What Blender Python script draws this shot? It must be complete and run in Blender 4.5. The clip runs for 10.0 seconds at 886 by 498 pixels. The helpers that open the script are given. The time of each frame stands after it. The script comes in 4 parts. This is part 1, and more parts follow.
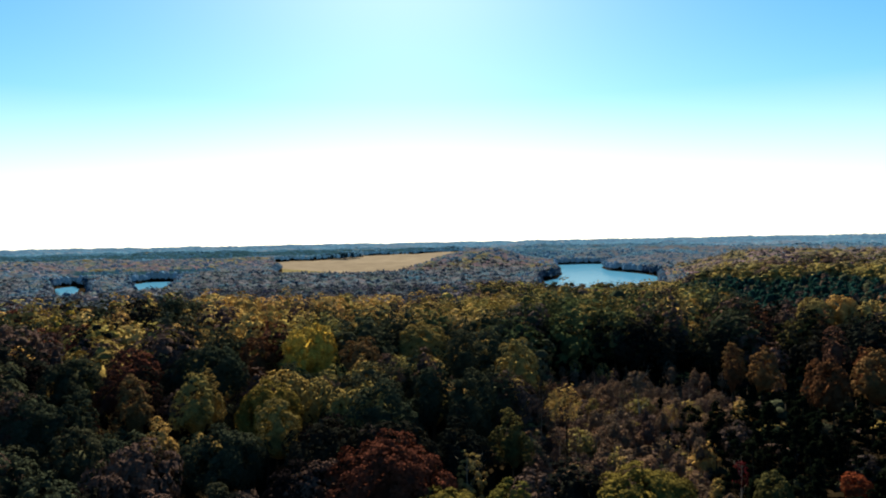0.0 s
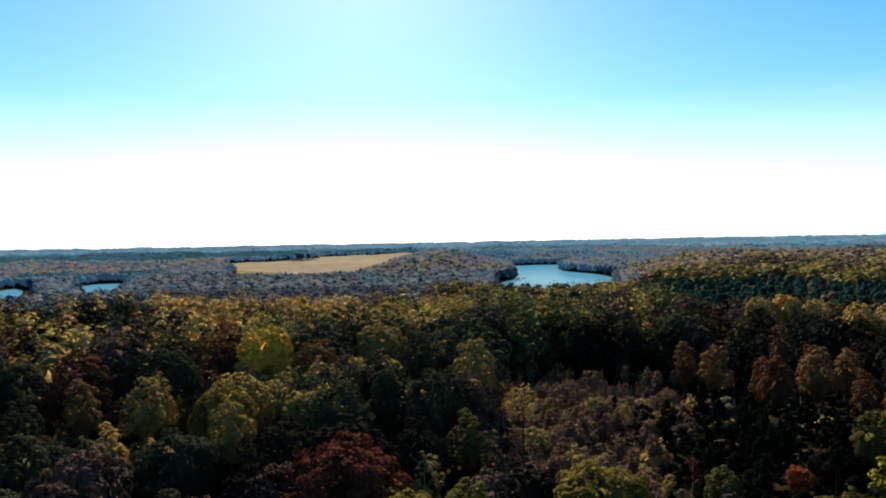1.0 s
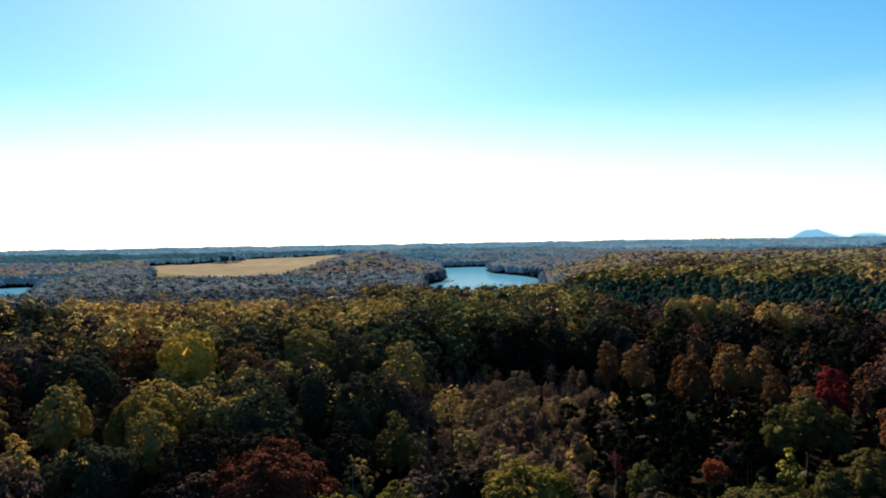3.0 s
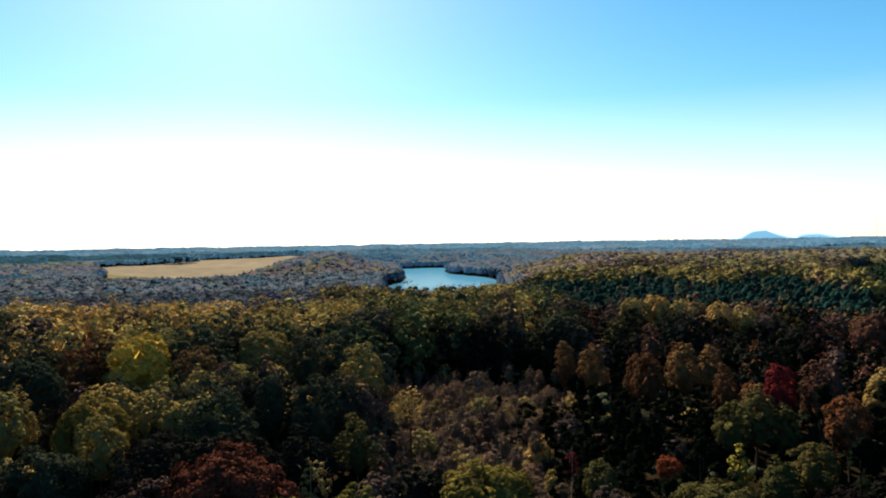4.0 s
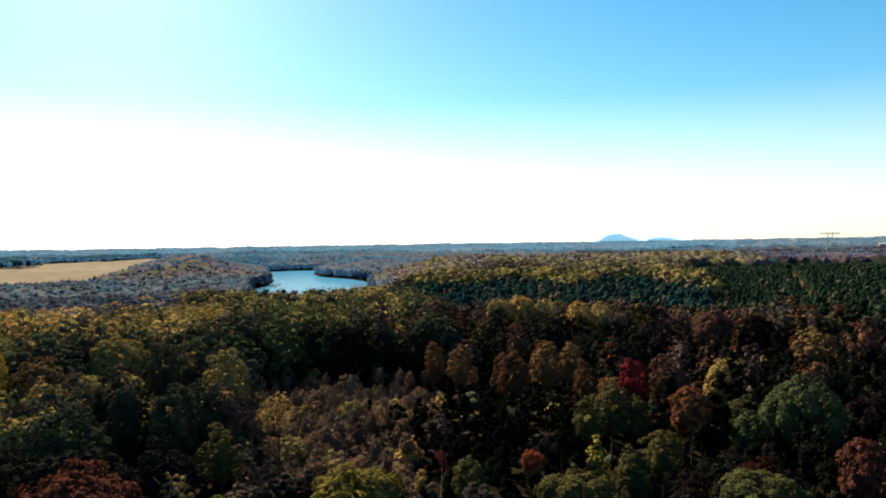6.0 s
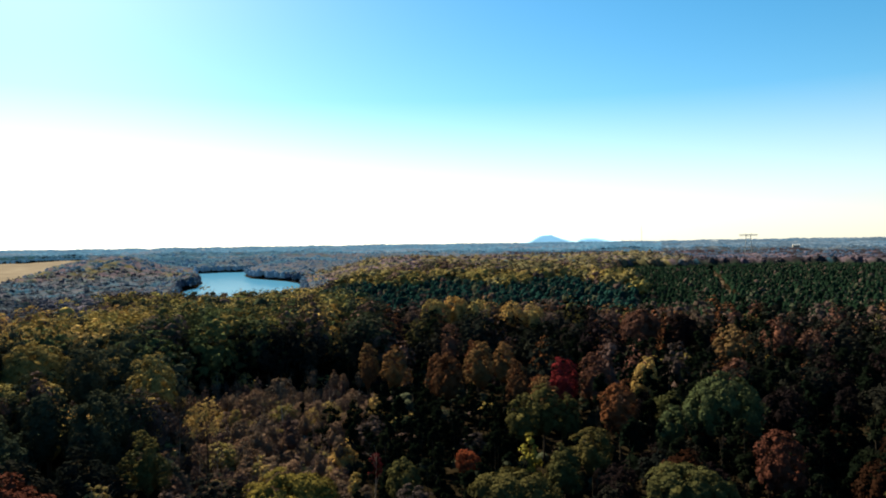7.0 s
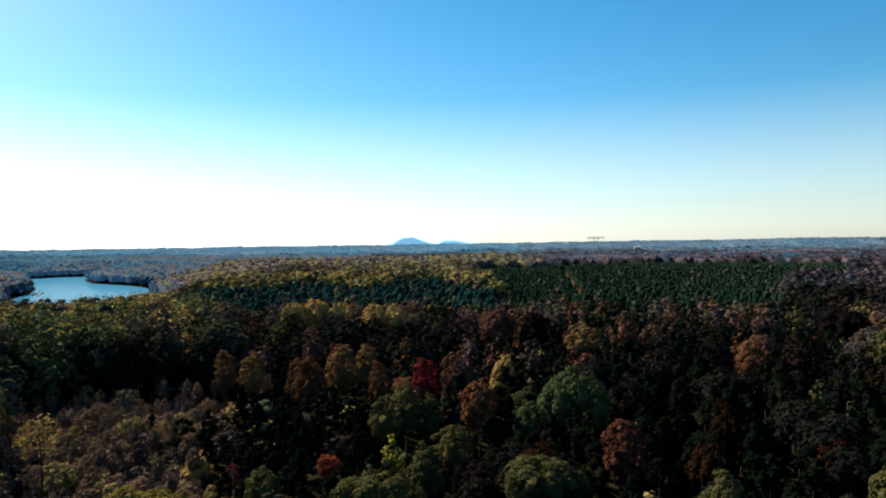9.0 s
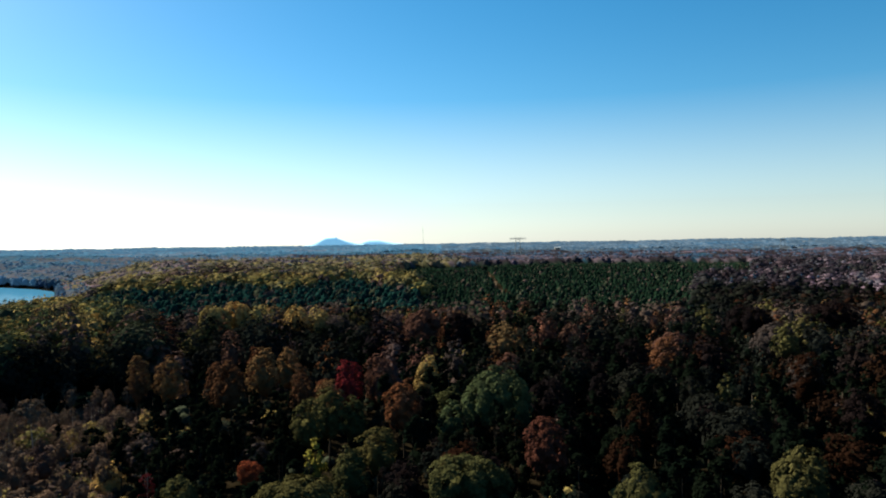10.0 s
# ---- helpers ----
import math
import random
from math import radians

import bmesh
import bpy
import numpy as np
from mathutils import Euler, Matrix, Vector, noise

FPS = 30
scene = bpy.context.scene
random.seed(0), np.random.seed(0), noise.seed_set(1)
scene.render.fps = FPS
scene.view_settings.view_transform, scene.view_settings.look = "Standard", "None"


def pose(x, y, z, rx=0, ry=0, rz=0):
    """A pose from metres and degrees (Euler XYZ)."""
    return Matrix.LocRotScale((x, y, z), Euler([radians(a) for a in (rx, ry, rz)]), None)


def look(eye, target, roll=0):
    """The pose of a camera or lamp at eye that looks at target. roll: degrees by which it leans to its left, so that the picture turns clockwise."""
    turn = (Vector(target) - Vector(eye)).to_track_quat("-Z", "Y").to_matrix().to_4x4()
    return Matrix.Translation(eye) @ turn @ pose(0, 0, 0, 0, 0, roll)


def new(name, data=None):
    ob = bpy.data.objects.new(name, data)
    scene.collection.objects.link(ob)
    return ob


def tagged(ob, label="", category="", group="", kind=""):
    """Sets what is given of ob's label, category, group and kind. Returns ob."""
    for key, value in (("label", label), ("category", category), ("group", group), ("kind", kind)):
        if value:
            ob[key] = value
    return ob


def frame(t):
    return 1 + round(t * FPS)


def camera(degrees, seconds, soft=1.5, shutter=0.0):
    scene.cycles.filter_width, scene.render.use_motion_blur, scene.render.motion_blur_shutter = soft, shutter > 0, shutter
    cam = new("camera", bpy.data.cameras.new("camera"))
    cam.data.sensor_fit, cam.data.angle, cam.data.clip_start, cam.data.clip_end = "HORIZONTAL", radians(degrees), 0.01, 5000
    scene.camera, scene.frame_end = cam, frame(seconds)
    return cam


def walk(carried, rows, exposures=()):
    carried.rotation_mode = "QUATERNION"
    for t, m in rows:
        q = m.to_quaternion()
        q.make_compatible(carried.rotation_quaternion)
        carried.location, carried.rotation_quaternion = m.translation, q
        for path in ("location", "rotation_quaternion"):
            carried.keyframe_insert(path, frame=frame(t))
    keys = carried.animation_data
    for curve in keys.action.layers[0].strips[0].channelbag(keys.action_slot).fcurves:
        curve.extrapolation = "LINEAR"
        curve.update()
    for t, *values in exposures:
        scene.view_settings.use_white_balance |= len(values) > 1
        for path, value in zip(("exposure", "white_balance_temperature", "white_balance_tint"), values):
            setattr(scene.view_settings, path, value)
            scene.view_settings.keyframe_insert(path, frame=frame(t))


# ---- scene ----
cam = camera(64.73, 10.0, soft=2.0)

# ---- camera: a drone hovering 38 m over the ground, turning to the right ----
EYE = 38.0
PATH = [
    (0.0, 0.00, -0.58, 1.10), (0.5, -1.87, -0.58, 1.07), (1.0, -3.49, -0.57, 1.07), (1.5, -4.98, -0.55, 1.06),
    (2.0, -6.34, -0.52, 1.03), (2.5, -7.81, -0.49, 1.00), (4.0, -12.68, -0.47, 0.95), (4.5, -14.85, -0.45, 0.93),
    (5.0, -17.33, -0.45, 0.93), (5.5, -20.31, -0.45, 0.92), (7.0, -28.65, -0.44, 0.89), (7.5, -31.13, -0.43, 0.89),
    (8.0, -33.87, -0.44, 0.89), (8.5, -37.05, -0.43, 0.89), (9.0, -39.91, -0.44, 0.90), (9.5, -42.93, -0.45, 0.91),
    (10.0, -46.14, -0.47, 0.91),
]
walk(cam, [(t, pose(0, 0, EYE, 90 + pitch, roll, yaw)) for t, yaw, pitch, roll in PATH],
     [(0.0, 2.00, 6850, 4), (2.5, 2.02, 6900, 4), (4.5, 2.08, 7000, 4), (5.5, 2.20, 7200, 4),
      (7.5, 2.08, 6800, 3), (9.0, 1.90, 6350, 2), (10.0, 1.78, 6250, 2)])

# ---- sky and sun ----
SUN_AZ, SUN_EL = -3.0, 32.0
world = bpy.data.worlds.new("sky")
scene.world = world
world.use_nodes = True
wn = world.node_tree
sky = wn.nodes.new("ShaderNodeTexSky")
sky.sky_type = "NISHITA"
sky.sun_disc = False
sky.sun_elevation = radians(SUN_EL)
sky.sun_rotation = radians(SUN_AZ)
sky.altitude = 1500
sky.air_density = 1.15
sky.dust_density = 0.9
sky.ozone_density = 3.5
vivid = wn.nodes.new("ShaderNodeHueSaturation")
vivid.inputs["Hue"].default_value, vivid.inputs["Value"].default_value = 0.490, 0.78
toward = wn.nodes.new("ShaderNodeTexCoord")
height = wn.nodes.new("ShaderNodeSeparateXYZ")
purity = wn.nodes.new("ShaderNodeMapRange")  # paler towards the horizon, through the thick air
purity.inputs["From Max"].default_value = 0.2
purity.inputs["To Min"].default_value, purity.inputs["To Max"].default_value = 0.5, 1.32
wn.links.new(toward.outputs["Generated"], height.inputs[0])
wn.links.new(height.outputs["Z"], purity.inputs["Value"])
wn.links.new(purity.outputs[0], vivid.inputs["Saturation"])
wn.links.new(sky.outputs[0], vivid.inputs["Color"])
wn.links.new(vivid.outputs[0], wn.nodes["Background"].inputs[0])
wn.nodes["Background"].inputs[1].default_value = 0.05
sun_data = bpy.data.lights.new("sun", "SUN")
sun_data.energy, sun_data.angle, sun_data.color = 5.0, radians(0.5), (1.0, 0.88, 0.69)
sun = new("sun", sun_data)
sd = Vector((math.sin(radians(SUN_AZ)) * math.cos(radians(SUN_EL)), math.cos(radians(SUN_AZ)) * math.cos(radians(SUN_EL)),
             math.sin(radians(SUN_EL))))
sun.matrix_world = look(sd * 200, (0, 0, 0))

# ---- materials ----
PALETTE = {
    "green": (0.0244, 0.0282, 0.0189), "olive": (0.1576, 0.1195, 0.0427), "lime": (0.1898, 0.1409, 0.0275),
    # Near-black brown, pine, green and rust below have shade painted in.
    "yellow": (0.3400, 0.2253, 0.0424), "ochre": (0.2575, 0.1697, 0.0612), "brown": (0.0469, 0.0324, 0.0295), "shade_umber": (0.0076, 0.0056, 0.0061),
    "sage": (0.0481, 0.0434, 0.0171), "rust": (0.0736, 0.0328, 0.0172), "rose": (0.0719, 0.0339, 0.0251), "red": (0.0930, 0.0136, 0.0161),
    "maroon": (0.0530, 0.0201, 0.0145), "orange": (0.1425, 0.0375, 0.0180), "tan": (0.1001, 0.0599, 0.0279), "bright": (0.0413, 0.0498, 0.0232),
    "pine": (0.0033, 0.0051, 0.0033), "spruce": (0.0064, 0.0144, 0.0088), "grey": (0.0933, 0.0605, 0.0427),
    # Blue pine, slate, far, valley and shore tints have distance haze painted in.
    "hazy_blue_pine": (0.0204, 0.0510, 0.0852), "shade_green": (0.0082, 0.0090, 0.0078), "shade_rust": (0.0126, 0.0060, 0.0038), "teal_pine": (0.0056, 0.0182, 0.0168),
    "haze_green": (0.0255, 0.0480, 0.0810), "haze_brown": (0.0620, 0.0780, 0.1020), "hazy_far_green": (0.0375, 0.0795, 0.1245),
    "hazy_valley_brown": (0.0552, 0.0592, 0.0770), "hazy_valley_olive": (0.0458, 0.0616, 0.0647), "hill_olive": (0.0879, 0.0753, 0.0403),
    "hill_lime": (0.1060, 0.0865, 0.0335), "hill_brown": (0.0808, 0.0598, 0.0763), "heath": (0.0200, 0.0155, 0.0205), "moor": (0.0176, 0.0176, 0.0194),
    "shore": (0.0375, 0.0765, 0.1330), "hazy_slate": (0.030, 0.036, 0.046), "hazy_navy_pine": (0.012, 0.032, 0.046), "gold_olive": (0.088, 0.071, 0.019), "far_straw": (0.230, 0.205, 0.160), "plum": (0.0653, 0.0618, 0.0779),
}


def mat_base(name):
    m = bpy.data.materials.new(name)
    m.use_nodes = True
    nt = m.node_tree
    for n in list(nt.nodes):
        nt.nodes.remove(n)
    out = nt.nodes.new("ShaderNodeOutputMaterial")
    return m, nt, out


def N(nt, kind, **sets):
    n = nt.nodes.new("ShaderNode" + kind)
    for k, v in sets.items():
        n.inputs[k].default_value = v
    return n


def leaf_finish(nt, out, colour, glow=0.06, uneven=0.15, grain=1.2, relief=0.35):
    """Leaf surface: diffuse with leafy grain, part of the light passing through."""
    geo = nt.nodes.new("ShaderNodeNewGeometry")
    hsv = nt.nodes.new("ShaderNodeHueSaturation")
    vary = N(nt, "MapRange")
    vary.inputs["To Min"].default_value, vary.inputs["To Max"].default_value = 1 - uneven, 1 + uneven
    nt.links.new(geo.outputs["Random Per Island"], vary.inputs["Value"])
    leafy = N(nt, "TexNoise", Scale=grain, Detail=3.0, Roughness=0.65)
    nt.links.new(geo.outputs["Position"], leafy.inputs["Vector"])
    spread = N(nt, "MapRange")
    spread.inputs["From Min"].default_value, spread.inputs["From Max"].default_value = 0.3, 0.7
    spread.inputs["To Min"].default_value, spread.inputs["To Max"].default_value = 0.7, 1.3
    nt.links.new(leafy.outputs[0], spread.inputs["Value"])
    both = nt.nodes.new("ShaderNodeMath")
    both.operation = "MULTIPLY"
    nt.links.new(vary.outputs[0], both.inputs[0])
    nt.links.new(spread.outputs[0], both.inputs[1])
    nt.links.new(both.outputs[0], hsv.inputs["Value"])
    nt.links.new(colour, hsv.inputs["Color"])
    bmp = N(nt, "Bump", Strength=0.9, Distance=relief)
    nt.links.new(leafy.outputs[0], bmp.inputs["Height"])
    bsdf = N(nt, "BsdfPrincipled", Roughness=0.5)
    bsdf.inputs["Specular IOR Level"].default_value = 0.0
    thru = N(nt, "BsdfTranslucent")
    mix = N(nt, "MixShader", Fac=glow)
    nt.links.new(bmp.outputs[0], bsdf.inputs["Normal"])
    nt.links.new(hsv.outputs[0], bsdf.inputs["Base Color"])
    nt.links.new(hsv.outputs[0], thru.inputs["Color"])
    nt.links.new(bsdf.outputs[0], mix.inputs[1])
    nt.links.new(thru.outputs[0], mix.inputs[2])
    nt.links.new(mix.outputs[0], out.inputs["Surface"])


def add_haze_glow(nt, out, rgb):
    """Adds a faint blue emission, haze painted over the far woods and mountain."""
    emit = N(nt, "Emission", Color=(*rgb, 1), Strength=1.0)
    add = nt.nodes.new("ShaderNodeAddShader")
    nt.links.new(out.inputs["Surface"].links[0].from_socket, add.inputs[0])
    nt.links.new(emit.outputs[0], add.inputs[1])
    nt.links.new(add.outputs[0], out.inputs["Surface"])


def leaf_material(name, rgb):
    m, nt, out = mat_base(name)
    info = nt.nodes.new("ShaderNodeObjectInfo")
    ramp = nt.nodes.new("ShaderNodeValToRGB")
    r, g, b = rgb
    ramp.color_ramp.elements[0].color = (r * 0.72, g * 0.85, b * 0.9, 1)
    ramp.color_ramp.elements[1].color = (r * 1.25, g * 1.08, b * 1.0, 1)
    coord = nt.nodes.new("ShaderNodeTexCoord")
    patch = N(nt, "TexNoise", Scale=0.45, Detail=2.0)
    add = nt.nodes.new("ShaderNodeMath")
    add.operation = "MULTIPLY_ADD"
    add.inputs[1].default_value = 1.2
    half = nt.nodes.new("ShaderNodeMath")
    half.operation = "MULTIPLY_ADD"
    half.inputs[1].default_value, half.inputs[2].default_value = 0.8, -0.5
    nt.links.new(info.outputs["Random"], half.inputs[0])
    nt.links.new(coord.outputs["Object"], patch.inputs["Vector"])
    nt.links.new(patch.outputs[0], add.inputs[0])
    nt.links.new(half.outputs[0], add.inputs[2])
    nt.links.new(add.outputs[0], ramp.inputs[0])
    leaf_finish(nt, out, ramp.outputs[0])
    return m


LEAF = {k: leaf_material("leaf_" + k, c) for k, c in PALETTE.items()}


def woods_material(name, glow, haze_rgb=None, uneven=0.25, grain=0.9, relief=0.5):
    m, nt, out = mat_base(name)
    att = nt.nodes.new("ShaderNodeAttribute")
    att.attribute_name = "tint"
    leaf_finish(nt, out, att.outputs["Color"], glow, uneven, grain, relief)
    if haze_rgb:
        add_haze_glow(nt, out, haze_rgb)
    return m


WOODS = woods_material("woods_leaf", 0.07, None, 0.16)
# Blue emission stands in for haze on the woods from 1200 m outward.
HAZY_WOODS = woods_material("horizon_woods_haze_glow", 0.1, (0.008, 0.021, 0.036), 0.08, 0.05, 2.0)
HAZY_RISE_WOODS = woods_material("rise_woods_haze_glow", 0.2, (0.004, 0.011, 0.021), 0.1, 0.16, 0.9)
THIN_WOODS = woods_material("thin_autumn_leaf", 0.22, None, 0.1, 0.16, 0.9)  # half-bare crowns; light passes through to soften shade as haze would


def rough_material(name, dark, light, scale, bump=0.3, roughness=0.9, detail=6.0):
    m, nt, out = mat_base(name)
    coord = nt.nodes.new("ShaderNodeTexCoord")
    fine = N(nt, "TexNoise", Scale=scale, Detail=detail)
    wide = N(nt, "TexNoise", Scale=scale * 0.07, Detail=3.0)
    mixv = nt.nodes.new("ShaderNodeMath")
    mixv.operation = "MULTIPLY_ADD"
    mixv.inputs[1].default_value = 0.55
    nt.links.new(coord.outputs["Object"], fine.inputs["Vector"])
    nt.links.new(coord.outputs["Object"], wide.inputs["Vector"])
    nt.links.new(fine.outputs[0], mixv.inputs[0])
    half = nt.nodes.new("ShaderNodeMath")
    half.operation = "MULTIPLY"
    half.inputs[1].default_value = 0.45
    nt.links.new(wide.outputs[0], half.inputs[0])
    nt.links.new(half.outputs[0], mixv.inputs[2])
    ramp = nt.nodes.new("ShaderNodeValToRGB")
    ramp.color_ramp.elements[0].position, ramp.color_ramp.elements[0].color = 0.33, (*dark, 1)
    ramp.color_ramp.elements[1].position, ramp.color_ramp.elements[1].color = 0.67, (*light, 1)
    nt.links.new(mixv.outputs[0], ramp.inputs[0])
    bsdf = N(nt, "BsdfPrincipled", Roughness=roughness)
    bsdf.inputs["Specular IOR Level"].default_value = 0.3 if roughness < 0.6 else 0.0
    bmp = N(nt, "Bump", Strength=bump, Distance=0.3)
    nt.links.new(fine.outputs[0], bmp.inputs["Height"])
    nt.links.new(bmp.outputs[0], bsdf.inputs["Normal"])
    nt.links.new(ramp.outputs[0], bsdf.inputs["Base Color"])
    nt.links.new(bsdf.outputs[0], out.inputs["Surface"])
    return m


BARK = rough_material("bark", (0.016, 0.013, 0.010), (0.05, 0.04, 0.031), 3.0)
PALE_BARK = rough_material("pale_bark", (0.14, 0.12, 0.10), (0.34, 0.30, 0.26), 2.0)
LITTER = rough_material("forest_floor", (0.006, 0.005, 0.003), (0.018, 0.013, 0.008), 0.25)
STRAW = rough_material("field_straw", (0.100, 0.082, 0.064), (0.160, 0.134, 0.106), 0.03, 0.1)
MEADOW = rough_material("dry_grass", (0.03, 0.023, 0.014), (0.07, 0.05, 0.03), 0.5)
PASTURE = rough_material("field_grass", (0.06, 0.055, 0.03), (0.12, 0.102, 0.055), 0.03, 0.1)
TRACK = rough_material("track_earth", (0.034, 0.026, 0.018), (0.07, 0.052, 0.037), 0.4)
STEEL = rough_material("galvanised_steel", (0.07, 0.09, 0.11), (0.11, 0.135, 0.155), 2.0, 0.05, 0.5)
# Haze blue put into the base colour; the glow lifts the unlit face.
FAR_HILL = rough_material("distant_hill_haze", (0.34, 0.50, 0.62), (0.40, 0.56, 0.68), 0.02, 0.1)
add_haze_glow(FAR_HILL.node_tree, FAR_HILL.node_tree.nodes["Material Output"], (0.05, 0.10, 0.14))
WHITE_ROOF = rough_material("pale_sheet_roof", (0.32, 0.34, 0.36), (0.42, 0.44, 0.46), 0.4, 0.05, 0.4)


def water_material():
    m, nt, out = mat_base("lake_water")
    coord = nt.nodes.new("ShaderNodeTexCoord")
    waves = N(nt, "TexNoise", Scale=0.35, Detail=5.0)
    wide = N(nt, "TexNoise", Scale=0.012, Detail=3.0)
    bsdf = N(nt, "BsdfPrincipled", Roughness=0.5)
    # Diffuse blue stands in for the upper sky that ripples reflect.
    bsdf.inputs["Base Color"].default_value = (0.035, 0.125, 0.225, 1)
    bsdf.inputs["Specular IOR Level"].default_value = 0.0
    gloss = N(nt, "BsdfGlossy")
    rough = N(nt, "MapRange")
    rough.inputs["To Min"].default_value, rough.inputs["To Max"].default_value = 0.04, 0.10
    bmp = N(nt, "Bump", Strength=0.25, Distance=0.4)
    mix = N(nt, "MixShader", Fac=0.2)
    for tex in (waves, wide):
        nt.links.new(coord.outputs["Object"], tex.inputs["Vector"])
    nt.links.new(waves.outputs[0], bmp.inputs["Height"])
    nt.links.new(wide.outputs[0], rough.inputs["Value"])
    nt.links.new(rough.outputs[0], gloss.inputs["Roughness"])
    nt.links.new(bmp.outputs[0], gloss.inputs["Normal"])
    nt.links.new(bsdf.outputs[0], mix.inputs[1])
    nt.links.new(gloss.outputs[0], mix.inputs[2])
    nt.links.new(mix.outputs[0], out.inputs["Surface"])
    return m


WATER = water_material()

# ---- the lie of the land: bearings in degrees to the right of north (+y), distances in metres ----
LAKE_Z = -20.0
LAKE = [(8.0, 690), (8.1, 985), (9.2, 1060), (9.6, 1200), (9.3, 1400), (9.2, 1640), (11.4, 1670), (13.6, 1655), (12.7, 1480),
        (13.2, 1320), (14.5, 1250), (16.0, 1175), (17.0, 1100), (17.2, 690), (12.0, 660)]
RIVER = [(-29.4, 740), (-29.2, 1170), (-28.0, 1250), (-27.1, 1150), (-27.3, 760)]
CREEK = [(-24.0, 1020), (-24.1, 1200), (-22.8, 1275), (-21.0, 1265), (-20.8, 1100), (-22.3, 800), (-23.5, 800)]
FIELD = [(-13.0, 1140), (-13.3, 1250), (-12.9, 1420), (-13.7, 1600), (-13.5, 1800), (-11.0, 1850), (-6.5, 1960), (-6.0, 2250), (1.2, 2280), (1.4, 1900), (-0.5, 1350), (-4.0, 1140), (-9.0, 1120)]
TRACK_LINE = [(51.1, 440), (50.2, 560), (49.4, 780), (49.65, 780), (50.55, 560), (51.55, 440)]


def polar(az, r):
    a = radians(az)
    return (math.sin(a) * r, math.cos(a) * r)


def polygon(rows):
    return np.array([polar(a, r) for a, r in rows])


LAKE_XY, RIVER_XY, CREEK_XY = polygon(LAKE), polygon(RIVER), polygon(CREEK)
FIELD_XY, TRACK_XY = polygon(FIELD), polygon(TRACK_LINE)


def edge_distance(x, y, poly):
    """Distance to a polygon's edge, negative inside."""
    x, y = np.asarray(x, float), np.asarray(y, float)
    best, inside = np.full(x.shape, 1e9), np.zeros(x.shape, bool)
    for (ax, ay), (bx, by) in zip(poly, np.roll(poly, -1, 0)):
        ex, ey = bx - ax, by - ay
        s = np.clip(((x - ax) * ex + (y - ay) * ey) / (ex * ex + ey * ey), 0, 1)
        best = np.minimum(best, np.hypot(x - ax - s * ex, y - ay - s * ey))
        cross = ((ay > y) != (by > y)) & (x < (bx - ax) * (y - ay) / (by - ay + 1e-9) + ax)
        inside ^= cross
    return np.where(inside, -best, best)


def smooth(a, b, v):
    s = np.clip((v - a) / (b - a), 0, 1)
    return s * s * (3 - 2 * s)


def swell(x, y, size, seed=0.0):
    """Rolling noise of about -1 to 1."""
    x, y = x / size + seed, y / size - seed * 1.7
    return (np.sin(x * 6.3 + 1.7 * np.sin(y * 2.9 + seed)) * np.cos(y * 5.1 + 1.3 * np.sin(x * 3.7))
            + 0.5 * np.sin(x * 12.1 + y * 7.7 + 2 * np.sin(y * 5.3)) + 0.3 * np.cos(y * 17.3 - x * 9.1)) / 1.5


def bearing(x, y):
    return np.degrees(np.arctan2(x, y))


def land(x, y):
    """Height of the ground."""
    x, y = np.asarray(x, float), np.asarray(y, float)
    r, az = np.hypot(x, y), bearing(x, y)
    west = np.interp(r, (0, 250, 400, 580, 1000, 1110, 1300, 1600, 2250, 3000, 4000, 4650, 4950),
                     (0, 0, -10, -21, -20, -19.5, -14, -8, 1, 4, 12, 21, 16))
    mid = np.interp(r, (0, 270, 340, 430, 560, 750, 980, 1250, 1700, 2300, 3200, 4000, 4650, 4950),
                    (0, 0, -5, -5, -1, 3, 7, -8, -16, -8, 2, 11, 20, 15))
    east = np.interp(r, (0, 300, 450, 650, 780, 950, 1400, 2200, 3200, 4000, 4650, 4950),
                     (0, 0, 1, 6, 6, -4, -17, -10, 3, 11, 21, 15))
    a, b = smooth(15, 23, az) * (az < 150), smooth(44, 52, az)
    z = west * (1 - a) + a * (mid * (1 - b) + b * east)
    grow = smooth(200, 1500, r)
    calm = np.ones(x.shape)
    for poly in (LAKE_XY, RIVER_XY, CREEK_XY, FIELD_XY):
        calm = calm * (0.15 + 0.85 * smooth(20, 260, edge_distance(x, y, poly)))
    rolls = smooth(800, 1300, r) * (1 - smooth(3600, 4400, r)) * calm
    z = z + rolls * (4.5 * swell(x, y, 520, 8.3) + 2.6 * swell(x, y, 260, 4.4))
    z = z + grow * (2.0 * swell(x, y, 900) + 2.5 * swell(x, y, 420, 3.1) * (1 + smooth(1600, 2600, r))) + 0.5 * swell(x, y, 60, 1.2) * smooth(20, 80, r)
    z = z + smooth(2200, 3200, r) * (4.5 * swell(x, y, 1500, 5.0)) * (1 - smooth(4100, 4600, r))
    hx, hy = polar(4.6, 1330)
    z = z + 23 * np.exp(-((x - hx) / 125) ** 2 - ((y - hy) / 190) ** 2)
    kx, ky = polar(-22.0, 245)
    z = z + 3.0 * np.exp(-((x - kx) / 45) ** 2 - ((y - ky) / 35) ** 2)
    for poly in (LAKE_XY, RIVER_XY, CREEK_XY):
        d = edge_distance(x, y, poly)
        bank = LAKE_Z + np.where(d < 0, np.maximum(-3.0, d * 0.15), np.minimum(d * 0.12, 1.2) + 0.25)
        w = smooth(10, 130, d)
        z = np.where(d < 130, bank * (1 - w) + z * w, z)
    return z


